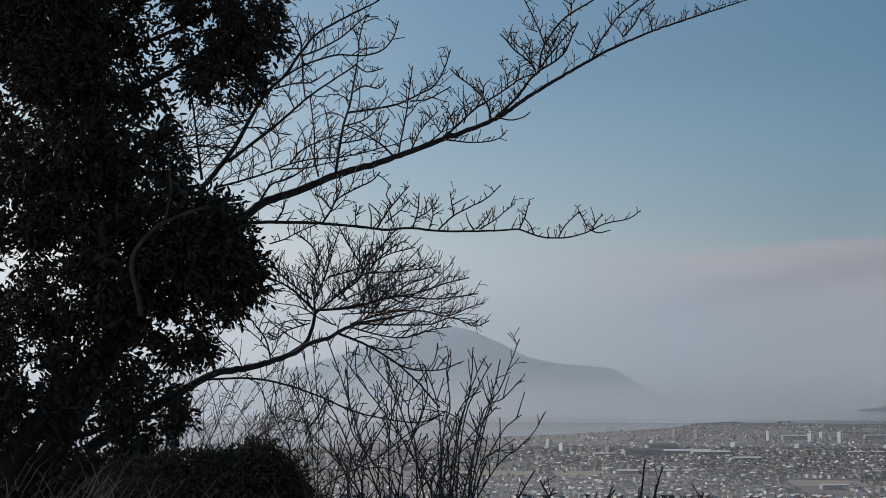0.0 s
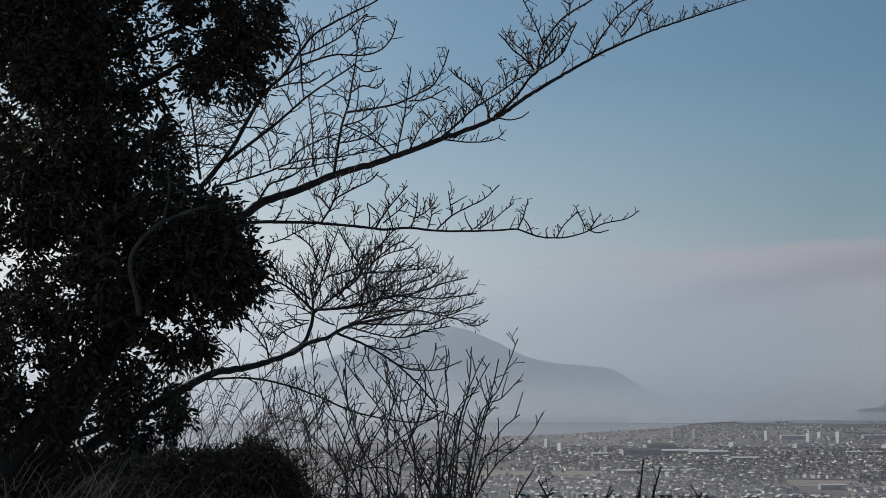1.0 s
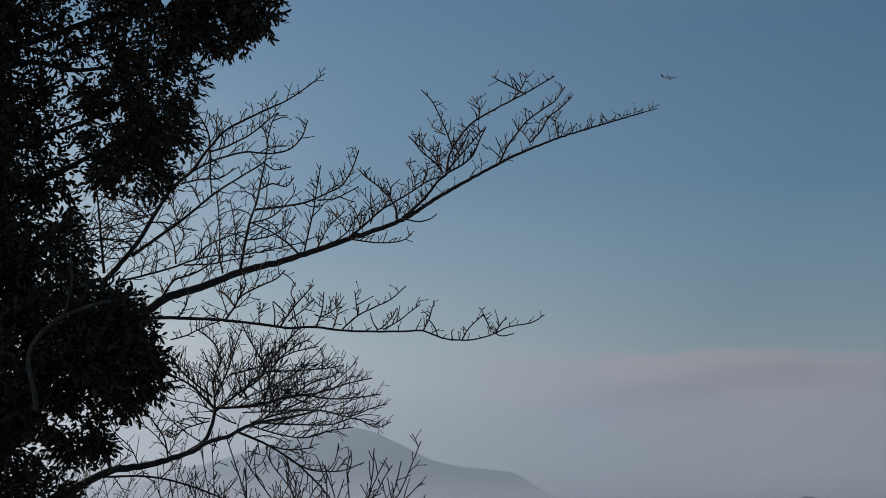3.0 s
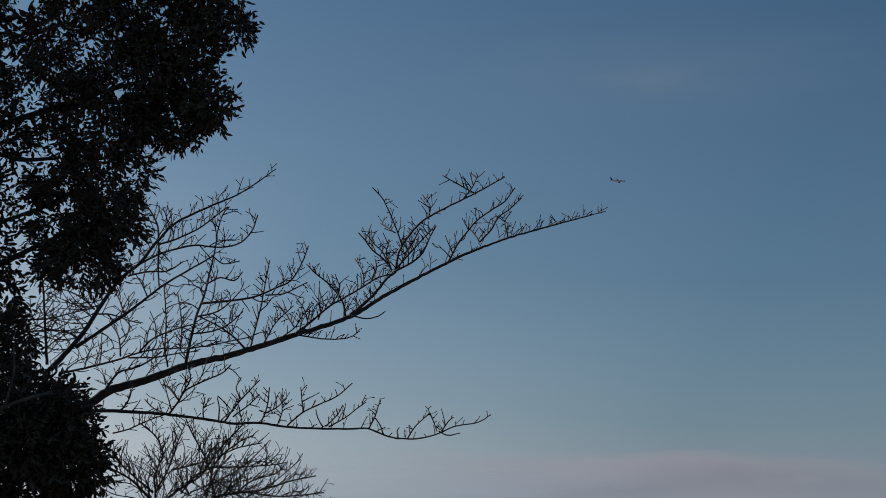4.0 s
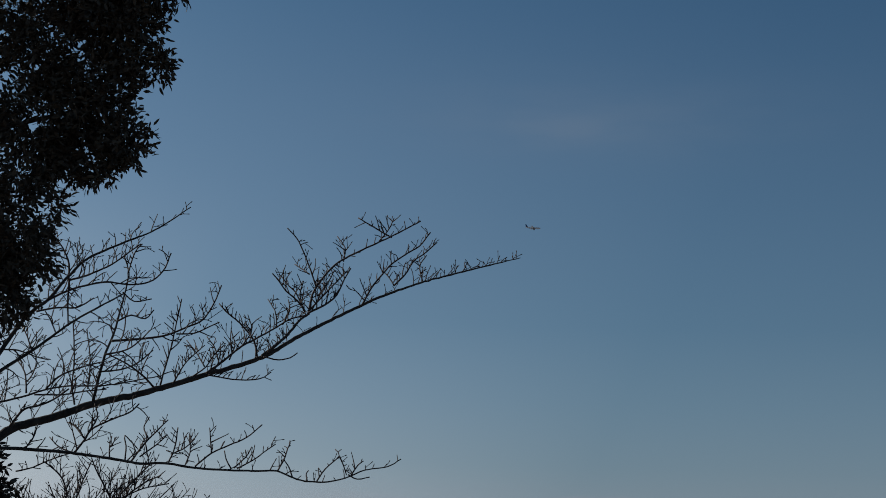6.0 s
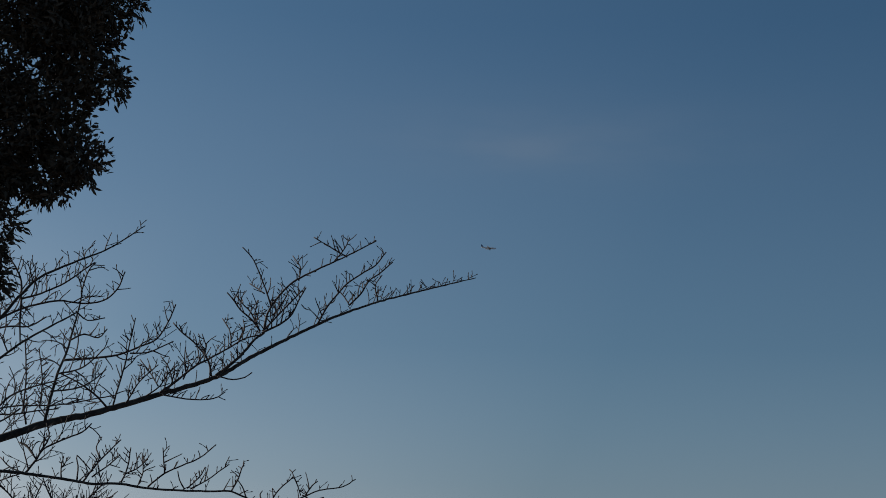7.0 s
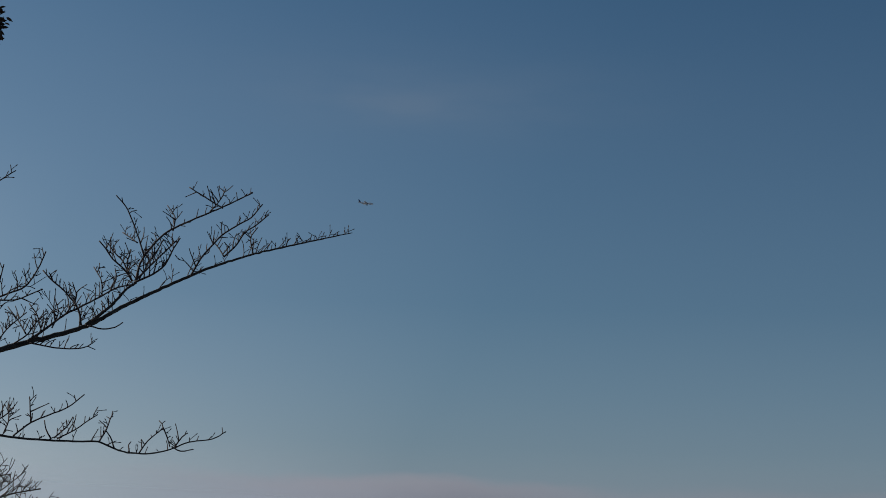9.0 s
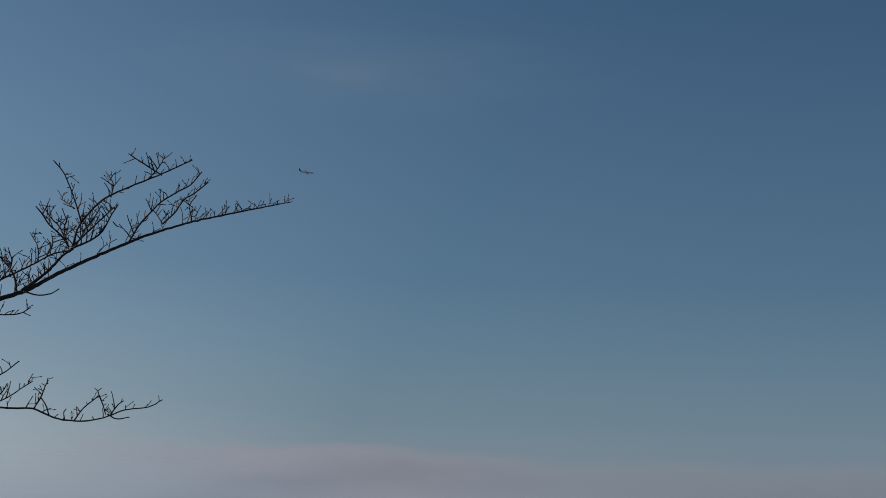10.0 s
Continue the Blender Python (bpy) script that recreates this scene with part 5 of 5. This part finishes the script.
limb(thicket, "stem", 0.0106, 0.0057, [(-2.41, 23.02, -3.11), (-2.26, 23.02, -0.54), (-2.65, 23.02, 0.53), (-3.31, 23.02, 1.54)], (0.29, 0.46, 0.5, 0.6, 0.8))
limb(thicket, "stem", 0.0104, 0.0055, [(-2.38, 22.53, -3.01), (-2.24, 22.53, -0.50), (-2.54, 22.53, 0.72), (-2.72, 22.53, 1.92)], (0.29, 0.46, 0.5, 0.6, 0.8))
limb(thicket, "stem", 0.0104, 0.0055, [(-5.54, 22.48, -3.00), (-5.43, 22.48, -0.49), (-4.76, 22.48, 0.48), (-3.73, 22.48, 1.37)], (0.29, 0.46, 0.5, 0.6, 0.8))
limb(thicket, "stem", 0.0105, 0.0055, [(-2.67, 22.71, -3.05), (-2.53, 22.71, -0.52), (-2.09, 22.71, 0.59), (-1.58, 22.71, 1.65)], (0.29, 0.46, 0.5, 0.6, 0.8))
limb(thicket, "stem", 0.0102, 0.0054, [(-3.03, 22.17, -2.93), (-2.89, 22.17, -0.46), (-2.39, 22.17, 0.66), (-1.95, 22.17, 1.74)], (0.29, 0.46, 0.5, 0.6, 0.8))
limb(thicket, "stem", 0.0103, 0.0055, [(-3.19, 22.39, -2.98), (-3.06, 22.39, -0.49), (-3.44, 22.39, 0.57), (-4.01, 22.39, 1.57)], (0.29, 0.46, 0.5, 0.6, 0.8))
limb(thicket, "stem", 0.0108, 0.0057, [(-4.80, 23.36, -3.18), (-4.68, 23.36, -0.58), (-4.21, 23.36, 0.34), (-3.87, 23.36, 1.16)], (0.29, 0.46, 0.5, 0.6, 0.8))
limb(thicket, "stem", 0.0108, 0.0057, [(-3.18, 23.46, -3.20), (-3.04, 23.46, -0.59), (-2.52, 23.46, 0.30), (-1.99, 23.46, 1.07)], (0.29, 0.46, 0.5, 0.6, 0.8))
limb(thicket, "stem", 0.0104, 0.0055, [(-3.92, 22.44, -2.99), (-3.79, 22.44, -0.49), (-3.41, 22.44, 0.74), (-2.88, 22.44, 1.95)], (0.29, 0.46, 0.5, 0.6, 0.8))
limb(thicket, "stem", 0.0113, 0.0060, [(-3.40, 24.60, -3.43), (-3.26, 24.60, -0.69), (-3.74, 24.60, 0.61), (-4.25, 24.60, 1.89)], (0.29, 0.46, 0.5, 0.6, 0.8))
limb(thicket, "stem", 0.0110, 0.0059, [(-3.77, 23.99, -3.31), (-3.63, 23.99, -0.63), (-2.94, 23.99, 0.39), (-2.22, 23.99, 1.33)], (0.29, 0.46, 0.5, 0.6, 0.8))
limb(thicket, "stem", 0.0108, 0.0057, [(-4.24, 23.46, -3.20), (-4.11, 23.46, -0.58), (-3.70, 23.46, 0.46), (-3.31, 23.46, 1.43)], (0.29, 0.46, 0.5, 0.6, 0.8))
limb(thicket, "stem", 0.0110, 0.0059, [(-4.37, 23.95, -3.30), (-4.23, 23.95, -0.63), (-3.44, 23.95, 0.68), (-2.49, 23.95, 1.97)], (0.29, 0.46, 0.5, 0.6, 0.8))
limb(thicket, "stem", 0.0111, 0.0059, [(-4.04, 24.01, -3.31), (-3.91, 24.01, -0.64), (-4.12, 24.01, 0.46), (-4.36, 24.01, 1.49)], (0.29, 0.46, 0.5, 0.6, 0.8))
limb(thicket, "stem", 0.0113, 0.0060, [(-3.49, 24.53, -3.42), (-3.35, 24.53, -0.68), (-2.85, 24.53, 0.33), (-2.41, 24.53, 1.25)], (0.29, 0.46, 0.5, 0.6, 0.8))
limb(thicket, "stem", 0.0109, 0.0058, [(-4.32, 23.55, -3.22), (-4.19, 23.55, -0.59), (-3.40, 23.55, 0.29), (-2.44, 23.55, 1.07)], (0.29, 0.46, 0.5, 0.6, 0.8))
limb(thicket, "stem", 0.0108, 0.0057, [(-5.65, 23.43, -3.19), (-5.53, 23.43, -0.58), (-4.73, 23.43, 0.35), (-3.83, 23.43, 1.18)], (0.29, 0.46, 0.5, 0.6, 0.8))
limb(thicket, "stem", 0.0112, 0.0059, [(-2.23, 24.34, -3.38), (-2.08, 24.34, -0.67), (-2.22, 24.34, 0.40), (-2.44, 24.34, 1.38)], (0.29, 0.46, 0.5, 0.6, 0.8))
limb(thicket, "stem", 0.0112, 0.0059, [(-1.94, 24.32, -3.38), (-1.78, 24.32, -0.67), (-2.12, 24.32, 0.59), (-2.59, 24.32, 1.80)], (0.29, 0.46, 0.5, 0.6, 0.8))
limb(thicket, "stem", 0.0107, 0.0057, [(-3.11, 23.32, -3.17), (-2.97, 23.32, -0.57), (-2.66, 23.32, 0.85), (-2.35, 23.32, 2.30)], (0.29, 0.46, 0.5, 0.6, 0.8))
limb(thicket, "stem", 0.0102, 0.0054, [(-4.81, 22.13, -2.93), (-4.69, 22.13, -0.46), (-4.16, 22.13, 0.51), (-3.49, 22.13, 1.41)], (0.29, 0.46, 0.5, 0.6, 0.8))
limb(thicket, "stem", 0.0106, 0.0056, [(-4.30, 22.95, -3.10), (-4.18, 22.95, -0.54), (-3.99, 22.95, 0.83), (-3.61, 22.95, 2.21)], (0.29, 0.46, 0.5, 0.6, 0.8))
limb(thicket, "stem", 0.0107, 0.0057, [(-3.22, 23.14, -3.13), (-3.09, 23.14, -0.56), (-3.35, 23.14, 0.83), (-3.73, 23.14, 2.22)], (0.29, 0.46, 0.5, 0.6, 0.8))
limb(thicket, "stem", 0.0113, 0.0060, [(-4.42, 24.49, -3.41), (-4.28, 24.49, -0.68), (-4.05, 24.49, 0.57), (-3.70, 24.49, 1.78)], (0.29, 0.46, 0.5, 0.6, 0.8))
limb(thicket, "stem", 0.0109, 0.0058, [(-4.88, 23.64, -3.24), (-4.76, 23.64, -0.60), (-4.56, 23.64, 0.44), (-4.22, 23.64, 1.41)], (0.29, 0.46, 0.5, 0.6, 0.8))
limb(thicket, "stem", 0.0107, 0.0057, [(-4.36, 23.26, -3.16), (-4.23, 23.26, -0.57), (-3.48, 23.26, 0.32), (-2.70, 23.26, 1.10)], (0.29, 0.46, 0.5, 0.6, 0.8))
limb(thicket, "stem", 0.0110, 0.0058, [(-2.42, 23.79, -3.27), (-2.27, 23.79, -0.62), (-2.40, 23.79, 0.64), (-2.60, 23.79, 1.86)], (0.29, 0.46, 0.5, 0.6, 0.8))
limb(thicket, "stem", 0.0110, 0.0059, [(-5.68, 23.85, -3.28), (-5.56, 23.85, -0.62), (-5.10, 23.85, 0.73), (-4.37, 23.85, 2.07)], (0.29, 0.46, 0.5, 0.6, 0.8))
limb(thicket, "stem", 0.0107, 0.0057, [(-3.64, 23.30, -3.17), (-3.50, 23.30, -0.57), (-3.14, 23.30, 0.36), (-2.58, 23.30, 1.19)], (0.29, 0.46, 0.5, 0.6, 0.8))
limb(thicket, "stem", 0.0115, 0.0061, [(-4.84, 24.88, -3.49), (-4.70, 24.88, -0.72), (-4.17, 24.88, 0.21), (-3.71, 24.88, 1.02)], (0.29, 0.46, 0.5, 0.6, 0.8))

thicket_rng = random.Random(8)
for k in range(28):
    x0, y = thicket_rng.uniform(-5.0, -2.3), thicket_rng.uniform(21.6, 24.6)
    lean, height_up = thicket_rng.gauss(0.75, 0.45), thicket_rng.uniform(1.0, 2.0)
    curl = thicket_rng.gauss(0.0, 0.22)
    foot_z = land(x0, y) - 0.1
    limb(thicket, "stem", 0.0082, 0.0044, [(x0, y, foot_z), (x0 + 0.15 * lean, y, -0.6), (x0 + 0.5 * lean + curl, y + 0.1, 0.35 * height_up), (x0 + 0.82 * lean + 0.6 * curl, y + 0.15, 0.72 * height_up), (x0 + 1.15 * lean, y + 0.2, height_up)], (0.3, 0.36, 0.6, 0.5, 0.7))

# children were made at world places: keep them there under their shifted bases
for base in (cherry, evergreen, hedge, bush, bush_low, thicket):
    for child in base.children:
        child.matrix_parent_inverse = Matrix.Translation(-base.location)

# dry grass on the hedge bank
grass = Shape()
grng = random.Random(4)
for i in range(280):
    x, y = grng.uniform(-5.2, -1.3), grng.uniform(14.3, 14.9)
    x = x if grng.random() < 0.35 else grng.uniform(-4.6, -3.0)
    z = grng.uniform(-0.05, 0.62) - 0.1 * max(0, x + 3.0)
    lean = 0.75 if grng.random() < 0.7 else -0.3
    d = Vector((grng.gauss(lean, 0.3), grng.gauss(0, 0.3), 1)).normalized()
    h, w = grng.uniform(0.15, 0.55), 0.003
    p = Vector((x, y, z))
    grass.add([p - Vector((w, 0, 0)), p + Vector((w, 0, 0)), p + d * h * 0.6 + Vector((w, 0, 0)), p + d * h + Vector((0.12 * d.x, 0, -0.03)), p + d * h * 0.6 - Vector((w, 0, 0))],
              ((0, 1, 2, 4), (4, 2, 3)))
tagged(new("dry_grass", grass.mesh("dry_grass", STRAW)), "dry straw-coloured grass blades on the bank", "grass", kind="stuff")


# ---- bare fields and a straight road between the town and the hill ----
STUBBLE = material("stubble_field", [(0.17, 0.145, 0.115), (0.23, 0.2, 0.16), (0.28, 0.245, 0.2)], 0.02, 0.95, 0.3, 0.4, stretch=(1, 4, 1))
PLOUGHED = material("ploughed_field", [(0.09, 0.074, 0.061), (0.12, 0.1, 0.082), (0.155, 0.13, 0.107)], 0.02, 0.95, 0.3, 0.4, stretch=(1, 4, 1))
TAR = material("road_surface", [(0.05, 0.05, 0.052), (0.07, 0.07, 0.072)], 0.1, 0.9, 0.1, 2)


def plot(name, az0, az1, r0, r1, rise, mat, label):
    s = Shape()
    n = 12
    rim = []
    for r in (r0, r1):
        for i in range(n + 1):
            a = radians(az0 + (az1 - az0) * i / n)
            rim.append((r * math.sin(a), r * math.cos(a)))
    s.add([(x, y, PLAIN + rise) for x, y in rim] + [(x, y, PLAIN - 1) for x, y in rim],
          [(i, i + 1, n + 2 + i, n + 1 + i) for i in range(n)] + [(i + 1, i, 2 * n + 2 + i, 2 * n + 3 + i) for i in range(n)])
    tagged(new(name, s.mesh(name, mat)), label, name, kind="structure")


for az0, az1, r0, r1 in ((-4, 4, 2890, 3010), (10.5, 15.0, 3420, 3600), (15.6, 20, 3300, 3900), (6.4, 9.2, 3330, 3520)):
    plot("field", az0, az1, r0, r1, 0.5, PLOUGHED, "bare brown ploughed field by the shore")
for az0, az1, r0, r1 in ((12.7, 20, 1770, 1886), (0.5, 6.0, 1865, 2025)):
    plot("field", az0, az1, r0, r1, 0.5, STUBBLE, "bare tan stubble field beside the town")
plot("road", 9.8, 20, 1894, 1903, 0.6, TAR, "straight dark road along the fields")
plot("road", -6, 20, 2405, 2412, 0.6, TAR, "straight dark road through the town")


# ---- the town on the plain ----
def far_place(az, r):
    return r * math.sin(radians(az)), r * math.cos(radians(az))


def house_shapes(w, d, h, rise, eave=0.5):
    """Walls with gables, and a pitched roof with thickness and eaves."""
    walls, roof = Shape(), Shape()
    walls.add([(-w, -d, 0), (w, -d, 0), (w, d, 0), (-w, d, 0), (-w, -d, h), (w, -d, h), (w, d, h), (-w, d, h), (-w, 0, h + rise), (w, 0, h + rise)],
              ((0, 1, 5, 4), (1, 2, 6, 9, 5), (2, 3, 7, 6), (3, 0, 4, 8, 7)))
    e, t = eave, 0.25
    dz = rise * e / d
    for sgn in (-1, 1):
        a = [(-w - e, sgn * (d + e), h - dz), (w + e, sgn * (d + e), h - dz), (w + e, 0, h + rise), (-w - e, 0, h + rise)]
        b = [(x, y, z + t) for x, y, z in a]
        roof.add(a + b, ((0, 1, 2, 3), (4, 7, 6, 5), (0, 4, 5, 1), (1, 5, 6, 2), (2, 6, 7, 3), (3, 7, 4, 0)) if sgn > 0 else
                 ((0, 3, 2, 1), (4, 5, 6, 7), (0, 1, 5, 4), (1, 2, 6, 5), (2, 3, 7, 6), (3, 0, 4, 7)))
    return walls, roof


HOUSE_SIZES = [(2.7, 2.1, 3.9, 1.2), (2.3, 2.0, 4.1, 1.1), (3.1, 2.3, 2.5, 1.3), (2.5, 2.3, 4.3, 1.0), (2.2, 1.9, 3.9, 1.2), (3.4, 2.5, 4.1, 1.2)]


def built_up(x, y):
    """Where the town stands: not on the fields, the beach or the hill."""
    r, az = math.hypot(x, y), math.degrees(math.atan2(x, y))
    edge = min(shore(az) - 330, 2880) + 160 * noise.noise(Vector((x * 0.004, y * 0.004, 5)))
    if r > shore(az) - 160 or r > edge and noise.noise(Vector((x * 0.011, y * 0.011, 4))) < 0.3:
        return False
    if 1755 < r < 1925 and az > 12.4 or 1850 < r < 2035 and az < 6.2 or r < 1540:
        return False
    return noise.noise(Vector((x * 0.006, y * 0.006, 2))) > -0.36


trng = random.Random(21)
spots = []
step, turn = 11.6, radians(32)
for i in range(-160, 420):
    for j in range(60, 370):
        u, v = i * step + trng.uniform(-4, 4), j * step + trng.uniform(-4, 4)
        x, y = u * math.cos(turn) - v * math.sin(turn), u * math.sin(turn) + v * math.cos(turn)
        az = math.degrees(math.atan2(x, y))
        if -9 < az < 19.5 and trng.random() < 0.8 and built_up(x, y):
            spots.append((x, y))
spots.sort(key=lambda p: p[0] ** 2 + p[1] ** 2)
near, far = spots[:260], spots[260:]

kinds = []
for k, (w, d, h, rise) in enumerate(HOUSE_SIZES):
    walls, roof = house_shapes(w, d, h, rise)
    base = thing("house", "small two-storey house with a pitched tiled roof in the town", "house", (0, 0, 0), "houses of the town")
    part("wall", walls, WALLS[(0, 1, 0, 2, 0, 1)[k]], base)
    part("roof", roof, ROOFS[(0, 2, 0, 2, 0, 1)[k]], base)
    for wx in (-0.55, 0.35):
        pane = Shape()
        pane.box(w * wx - 0.7, w * wx + 0.7, -d - 0.06, -d + 0.02, h * 0.58, h * 0.58 + 1.2)
        part("window", pane, GLASS_DARK, base)
    kinds.append(base)
for n, (x, y) in enumerate(near):
    m = pose(x, y, PLAIN - 0.2, 0, 0, 32 + trng.choice((0, 90, 180, 270)) + trng.uniform(-12, 12))
    if n < len(kinds):
        kinds[n].matrix_basis = m
    else:
        copy_thing(kinds[trng.randrange(len(kinds))], m)

town = Shape()
for x, y in far:
    m = pose(x, y, PLAIN - 0.2, 0, 0, 32 + trng.choice((0, 90)) + trng.uniform(-15, 15))
    w, d, h, rise = trng.choice(HOUSE_SIZES)
    g = trng.uniform(0.85, 1.35)
    walls, roof = house_shapes(w * g, d * g, h * trng.choice((0.7, 1, 1, 1.3)), rise)
    a, b = trng.choice((0, 0, 1, 1, 2)), trng.choice((3, 3, 3, 3, 4, 4, 4, 5))
    town.add([m @ Vector(q) for q in walls.v], walls.f, a)
    town.add([m @ Vector(q) for q in roof.v], roof.f, b)
tagged(new("town_houses", town.mesh("town_houses", WALLS + ROOFS)), "dense spread of small pale and grey houses", "houses", kind="stuff")

groves = Shape()
for i in range(5200):
    x, y = far_place(trng.uniform(-9, 19.5), 1600 + 2500 * trng.random() ** 0.8)
    if math.hypot(x, y) > shore(math.degrees(math.atan2(x, y))) - 40:
        continue
    if noise.noise(Vector((x * 0.01, y * 0.01, 8))) < -0.05 or not built_up(x, y) and trng.random() < 0.5:
        continue
    for k in range(3):
        r = trng.uniform(1.4, 3.4)
        c = Vector((x + trng.uniform(-4, 4), y + trng.uniform(-4, 4), PLAIN + r * 0.7))
        p = [c + Vector((math.cos(a) * r * trng.uniform(0.7, 1.1), math.sin(a) * r * trng.uniform(0.7, 1.1), trng.uniform(-0.3, 0.3) * r)) for a in (0, 1.26, 2.51, 3.77, 5.03)]
        groves.add(p + [c + Vector((0, 0, r)), c - Vector((0, 0, r))], [(j, (j + 1) % 5, 5) for j in range(5)] + [((j + 1) % 5, j, 6) for j in range(5)])
tagged(new("town_trees", groves.mesh("town_trees", GROVE)), "dark trees and gardens among the houses", "trees", kind="stuff")

belt = Shape()
for i in range(1100):
    az = 9.2 + 10.5 * i / 1100
    x, y = far_place(az, shore(az) - 35 + trng.uniform(-10, 10))
    r, c = trng.uniform(2.5, 4.5), Vector((x, y, PLAIN + 1.5))
    p = [c + Vector((math.cos(a) * r, math.sin(a) * r, trng.uniform(-0.3, 0.3) * r)) for a in (0, 1.26, 2.51, 3.77, 5.03)]
    belt.add(p + [c + Vector((0, 0, r * 0.8)), c - Vector((0, 0, r))], [(j, (j + 1) % 5, 5) for j in range(5)] + [((j + 1) % 5, j, 6) for j in range(5)])
tagged(new("shore_trees", belt.mesh("shore_trees", GROVE)), "dark belt of pines along the shoreline", "trees", kind="stuff")


def block(az, r, w, d, h, mat, label, category, name="apartment_block", heading=34, bands=True):
    """A flat-roofed block with a parapet, a stair head and rows of windows."""
    base = thing(name, label, category, (*far_place(az, r), PLAIN - 0.2), "large buildings of the town")
    base.rotation_euler = (0, 0, radians(heading))
    s = Shape()
    s.box(-w / 2, w / 2, -d / 2, d / 2, 0, h)
    part("wall", s, mat, base)
    s = Shape()
    for x0, x1, y0, y1 in ((-w / 2, w / 2, -d / 2, -d / 2 + 0.4), (-w / 2, w / 2, d / 2 - 0.4, d / 2), (-w / 2, -w / 2 + 0.4, -d / 2 + 0.4, d / 2 - 0.4), (w / 2 - 0.4, w / 2, -d / 2 + 0.4, d / 2 - 0.4)):
        s.box(x0, x1, y0, y1, h + 0.004, h + 0.9)
    part("parapet", s, mat, base)
    s = Shape()
    s.box(-w * 0.2, w * 0.1, -d * 0.2, d * 0.2, h + 0.004, h + 3)
    part("stair_head", s, CONCRETE, base)
    if bands:
        for k in range(int(h // 3.2)):
            s = Shape()
            s.box(-w * 0.42, w * 0.42, -d / 2 - 0.05, -d / 2 + 0.03, 3.2 * k + 1.3, 3.2 * k + 2.0)
            part("window_row", s, GLASS_DARK, base)


for az, r, w, d, h, k in ((13.5, 2990, 11, 12, 26, 0), (13.9, 2990, 11, 12, 28, 0), (14.55, 3050, 11, 12, 27, 0), (12.0, 3100, 9, 10, 25, 0),
                          (3.95, 2640, 10, 10, 24, 0), (4.45, 2500, 10, 12, 22, 0), (7.8, 2660, 12, 12, 22, 0), (13.1, 2690, 22, 14, 14, 0), (16.2, 2700, 16, 14, 14, 0),
                          (8.6, 3180, 10, 12, 22, 2), (9.4, 3180, 9, 12, 24, 2), (10.8, 2730, 20, 16, 14, 0), (6.2, 2500, 18, 14, 16, 2)):
    block(az, r, w * 0.65, d * 0.7, h * 0.75, (WHITE_PAINT, None, WALLS[2])[k], "pale multi-storey apartment block in the town", "building")


def hall(az, r, w, d, h, roof, label, heading=6):
    """A long low works hall with a shallow roof."""
    base = thing("works_hall", label, "building", (*far_place(az, r), PLAIN - 0.2), "works halls of the town")
    base.rotation_euler = (0, 0, radians(heading))
    walls, top = house_shapes(w / 2, d / 2, h, d * 0.1, 0.8)
    part("wall", walls, WALLS[2], base)
    part("roof", top, roof, base)


for az, r, w, d, h, k in ((9.0, 2480, 78, 20, 8, 2), (9.9, 2420, 60, 16, 9, 2), (7.4, 2400, 60, 30, 12, 0), (8.1, 2580, 50, 30, 12, 0), (5.9, 2360, 24, 14, 8, 2),
                          (7.6, 1990, 80, 14, 4, 2), (9.2, 2000, 36, 12, 4, 2), (11.2, 2300, 40, 16, 6, 2), (15.4, 2560, 60, 12, 5, 2), (14.3, 1735, 30, 10, 5, 2), (13.0, 3200, 60, 14, 8, 2), (15.8, 3260, 50, 12, 8, 2)):
    hall(az, r, w, d, h, ROOFS[k], "long low works hall with a shallow metal roof")

# ---- airliner crossing the sky ----
plane = thing("airliner", "white twin-engine airliner with a dark blue tail, in flight", "airplane", (626.2, 2900.0, 808.3))
plane.rotation_euler = (0, radians(1), radians(-8))
hull = Shape()
xs = [-15, -13.5, -10, -5, 5, 10, 13, 14.5, 15.2]
hull.tube([Vector((x, 0, 0.9 if x < -13 else (0.45 if x < -9 else 0))) for x in xs], [0.3, 0.9, 1.6, 1.95, 1.95, 1.95, 1.6, 0.9, 0.2], 14)
part("fuselage", hull, WHITE_PAINT, plane, smooth=True)


def blade(root, tip, chord0, chord1, thick):
    s = Shape()
    a, b = Vector(root), Vector(tip)
    n = (b - a).normalized().cross(Vector((1, 0, 0))).normalized() * thick
    s.add([a + Vector((chord0, 0, 0)), a + n, a - Vector((chord0, 0, 0)), a - n, b + Vector((chord1, 0, 0)), b + n * 0.4, b - Vector((chord1, 0, 0)), b - n * 0.4],
          ((0, 1, 5, 4), (1, 2, 6, 5), (2, 3, 7, 6), (3, 0, 4, 7), (4, 5, 6, 7), (3, 2, 1, 0)))
    return s


for sgn in (-1, 1):
    part("wing", blade((1, sgn * 1.5, -1.0), (-4.5, sgn * 15, 0.4), 3.2, 0.9, 0.4), WHITE_PAINT, plane)
    part("tailplane", blade((-13, sgn * 0.4, 1.0), (-15, sgn * 5.5, 1.4), 1.6, 0.7, 0.2), GREY_PAINT, plane)
    s = Shape()
    s.tube([Vector((4.2, sgn * 5, -2.0)), Vector((2.5, sgn * 5, -2.0)), Vector((0.2, sgn * 5, -2.0))], [0.95, 1.05, 0.6], 12)
    part("engine", s, GREY_PAINT, plane)
part("tail_fin", blade((-12.2, 0, 1.2), (-15.2, 0, 6.6), 2.4, 1.0, 0.2), BLUE_PAINT, plane, "dark blue tail fin")
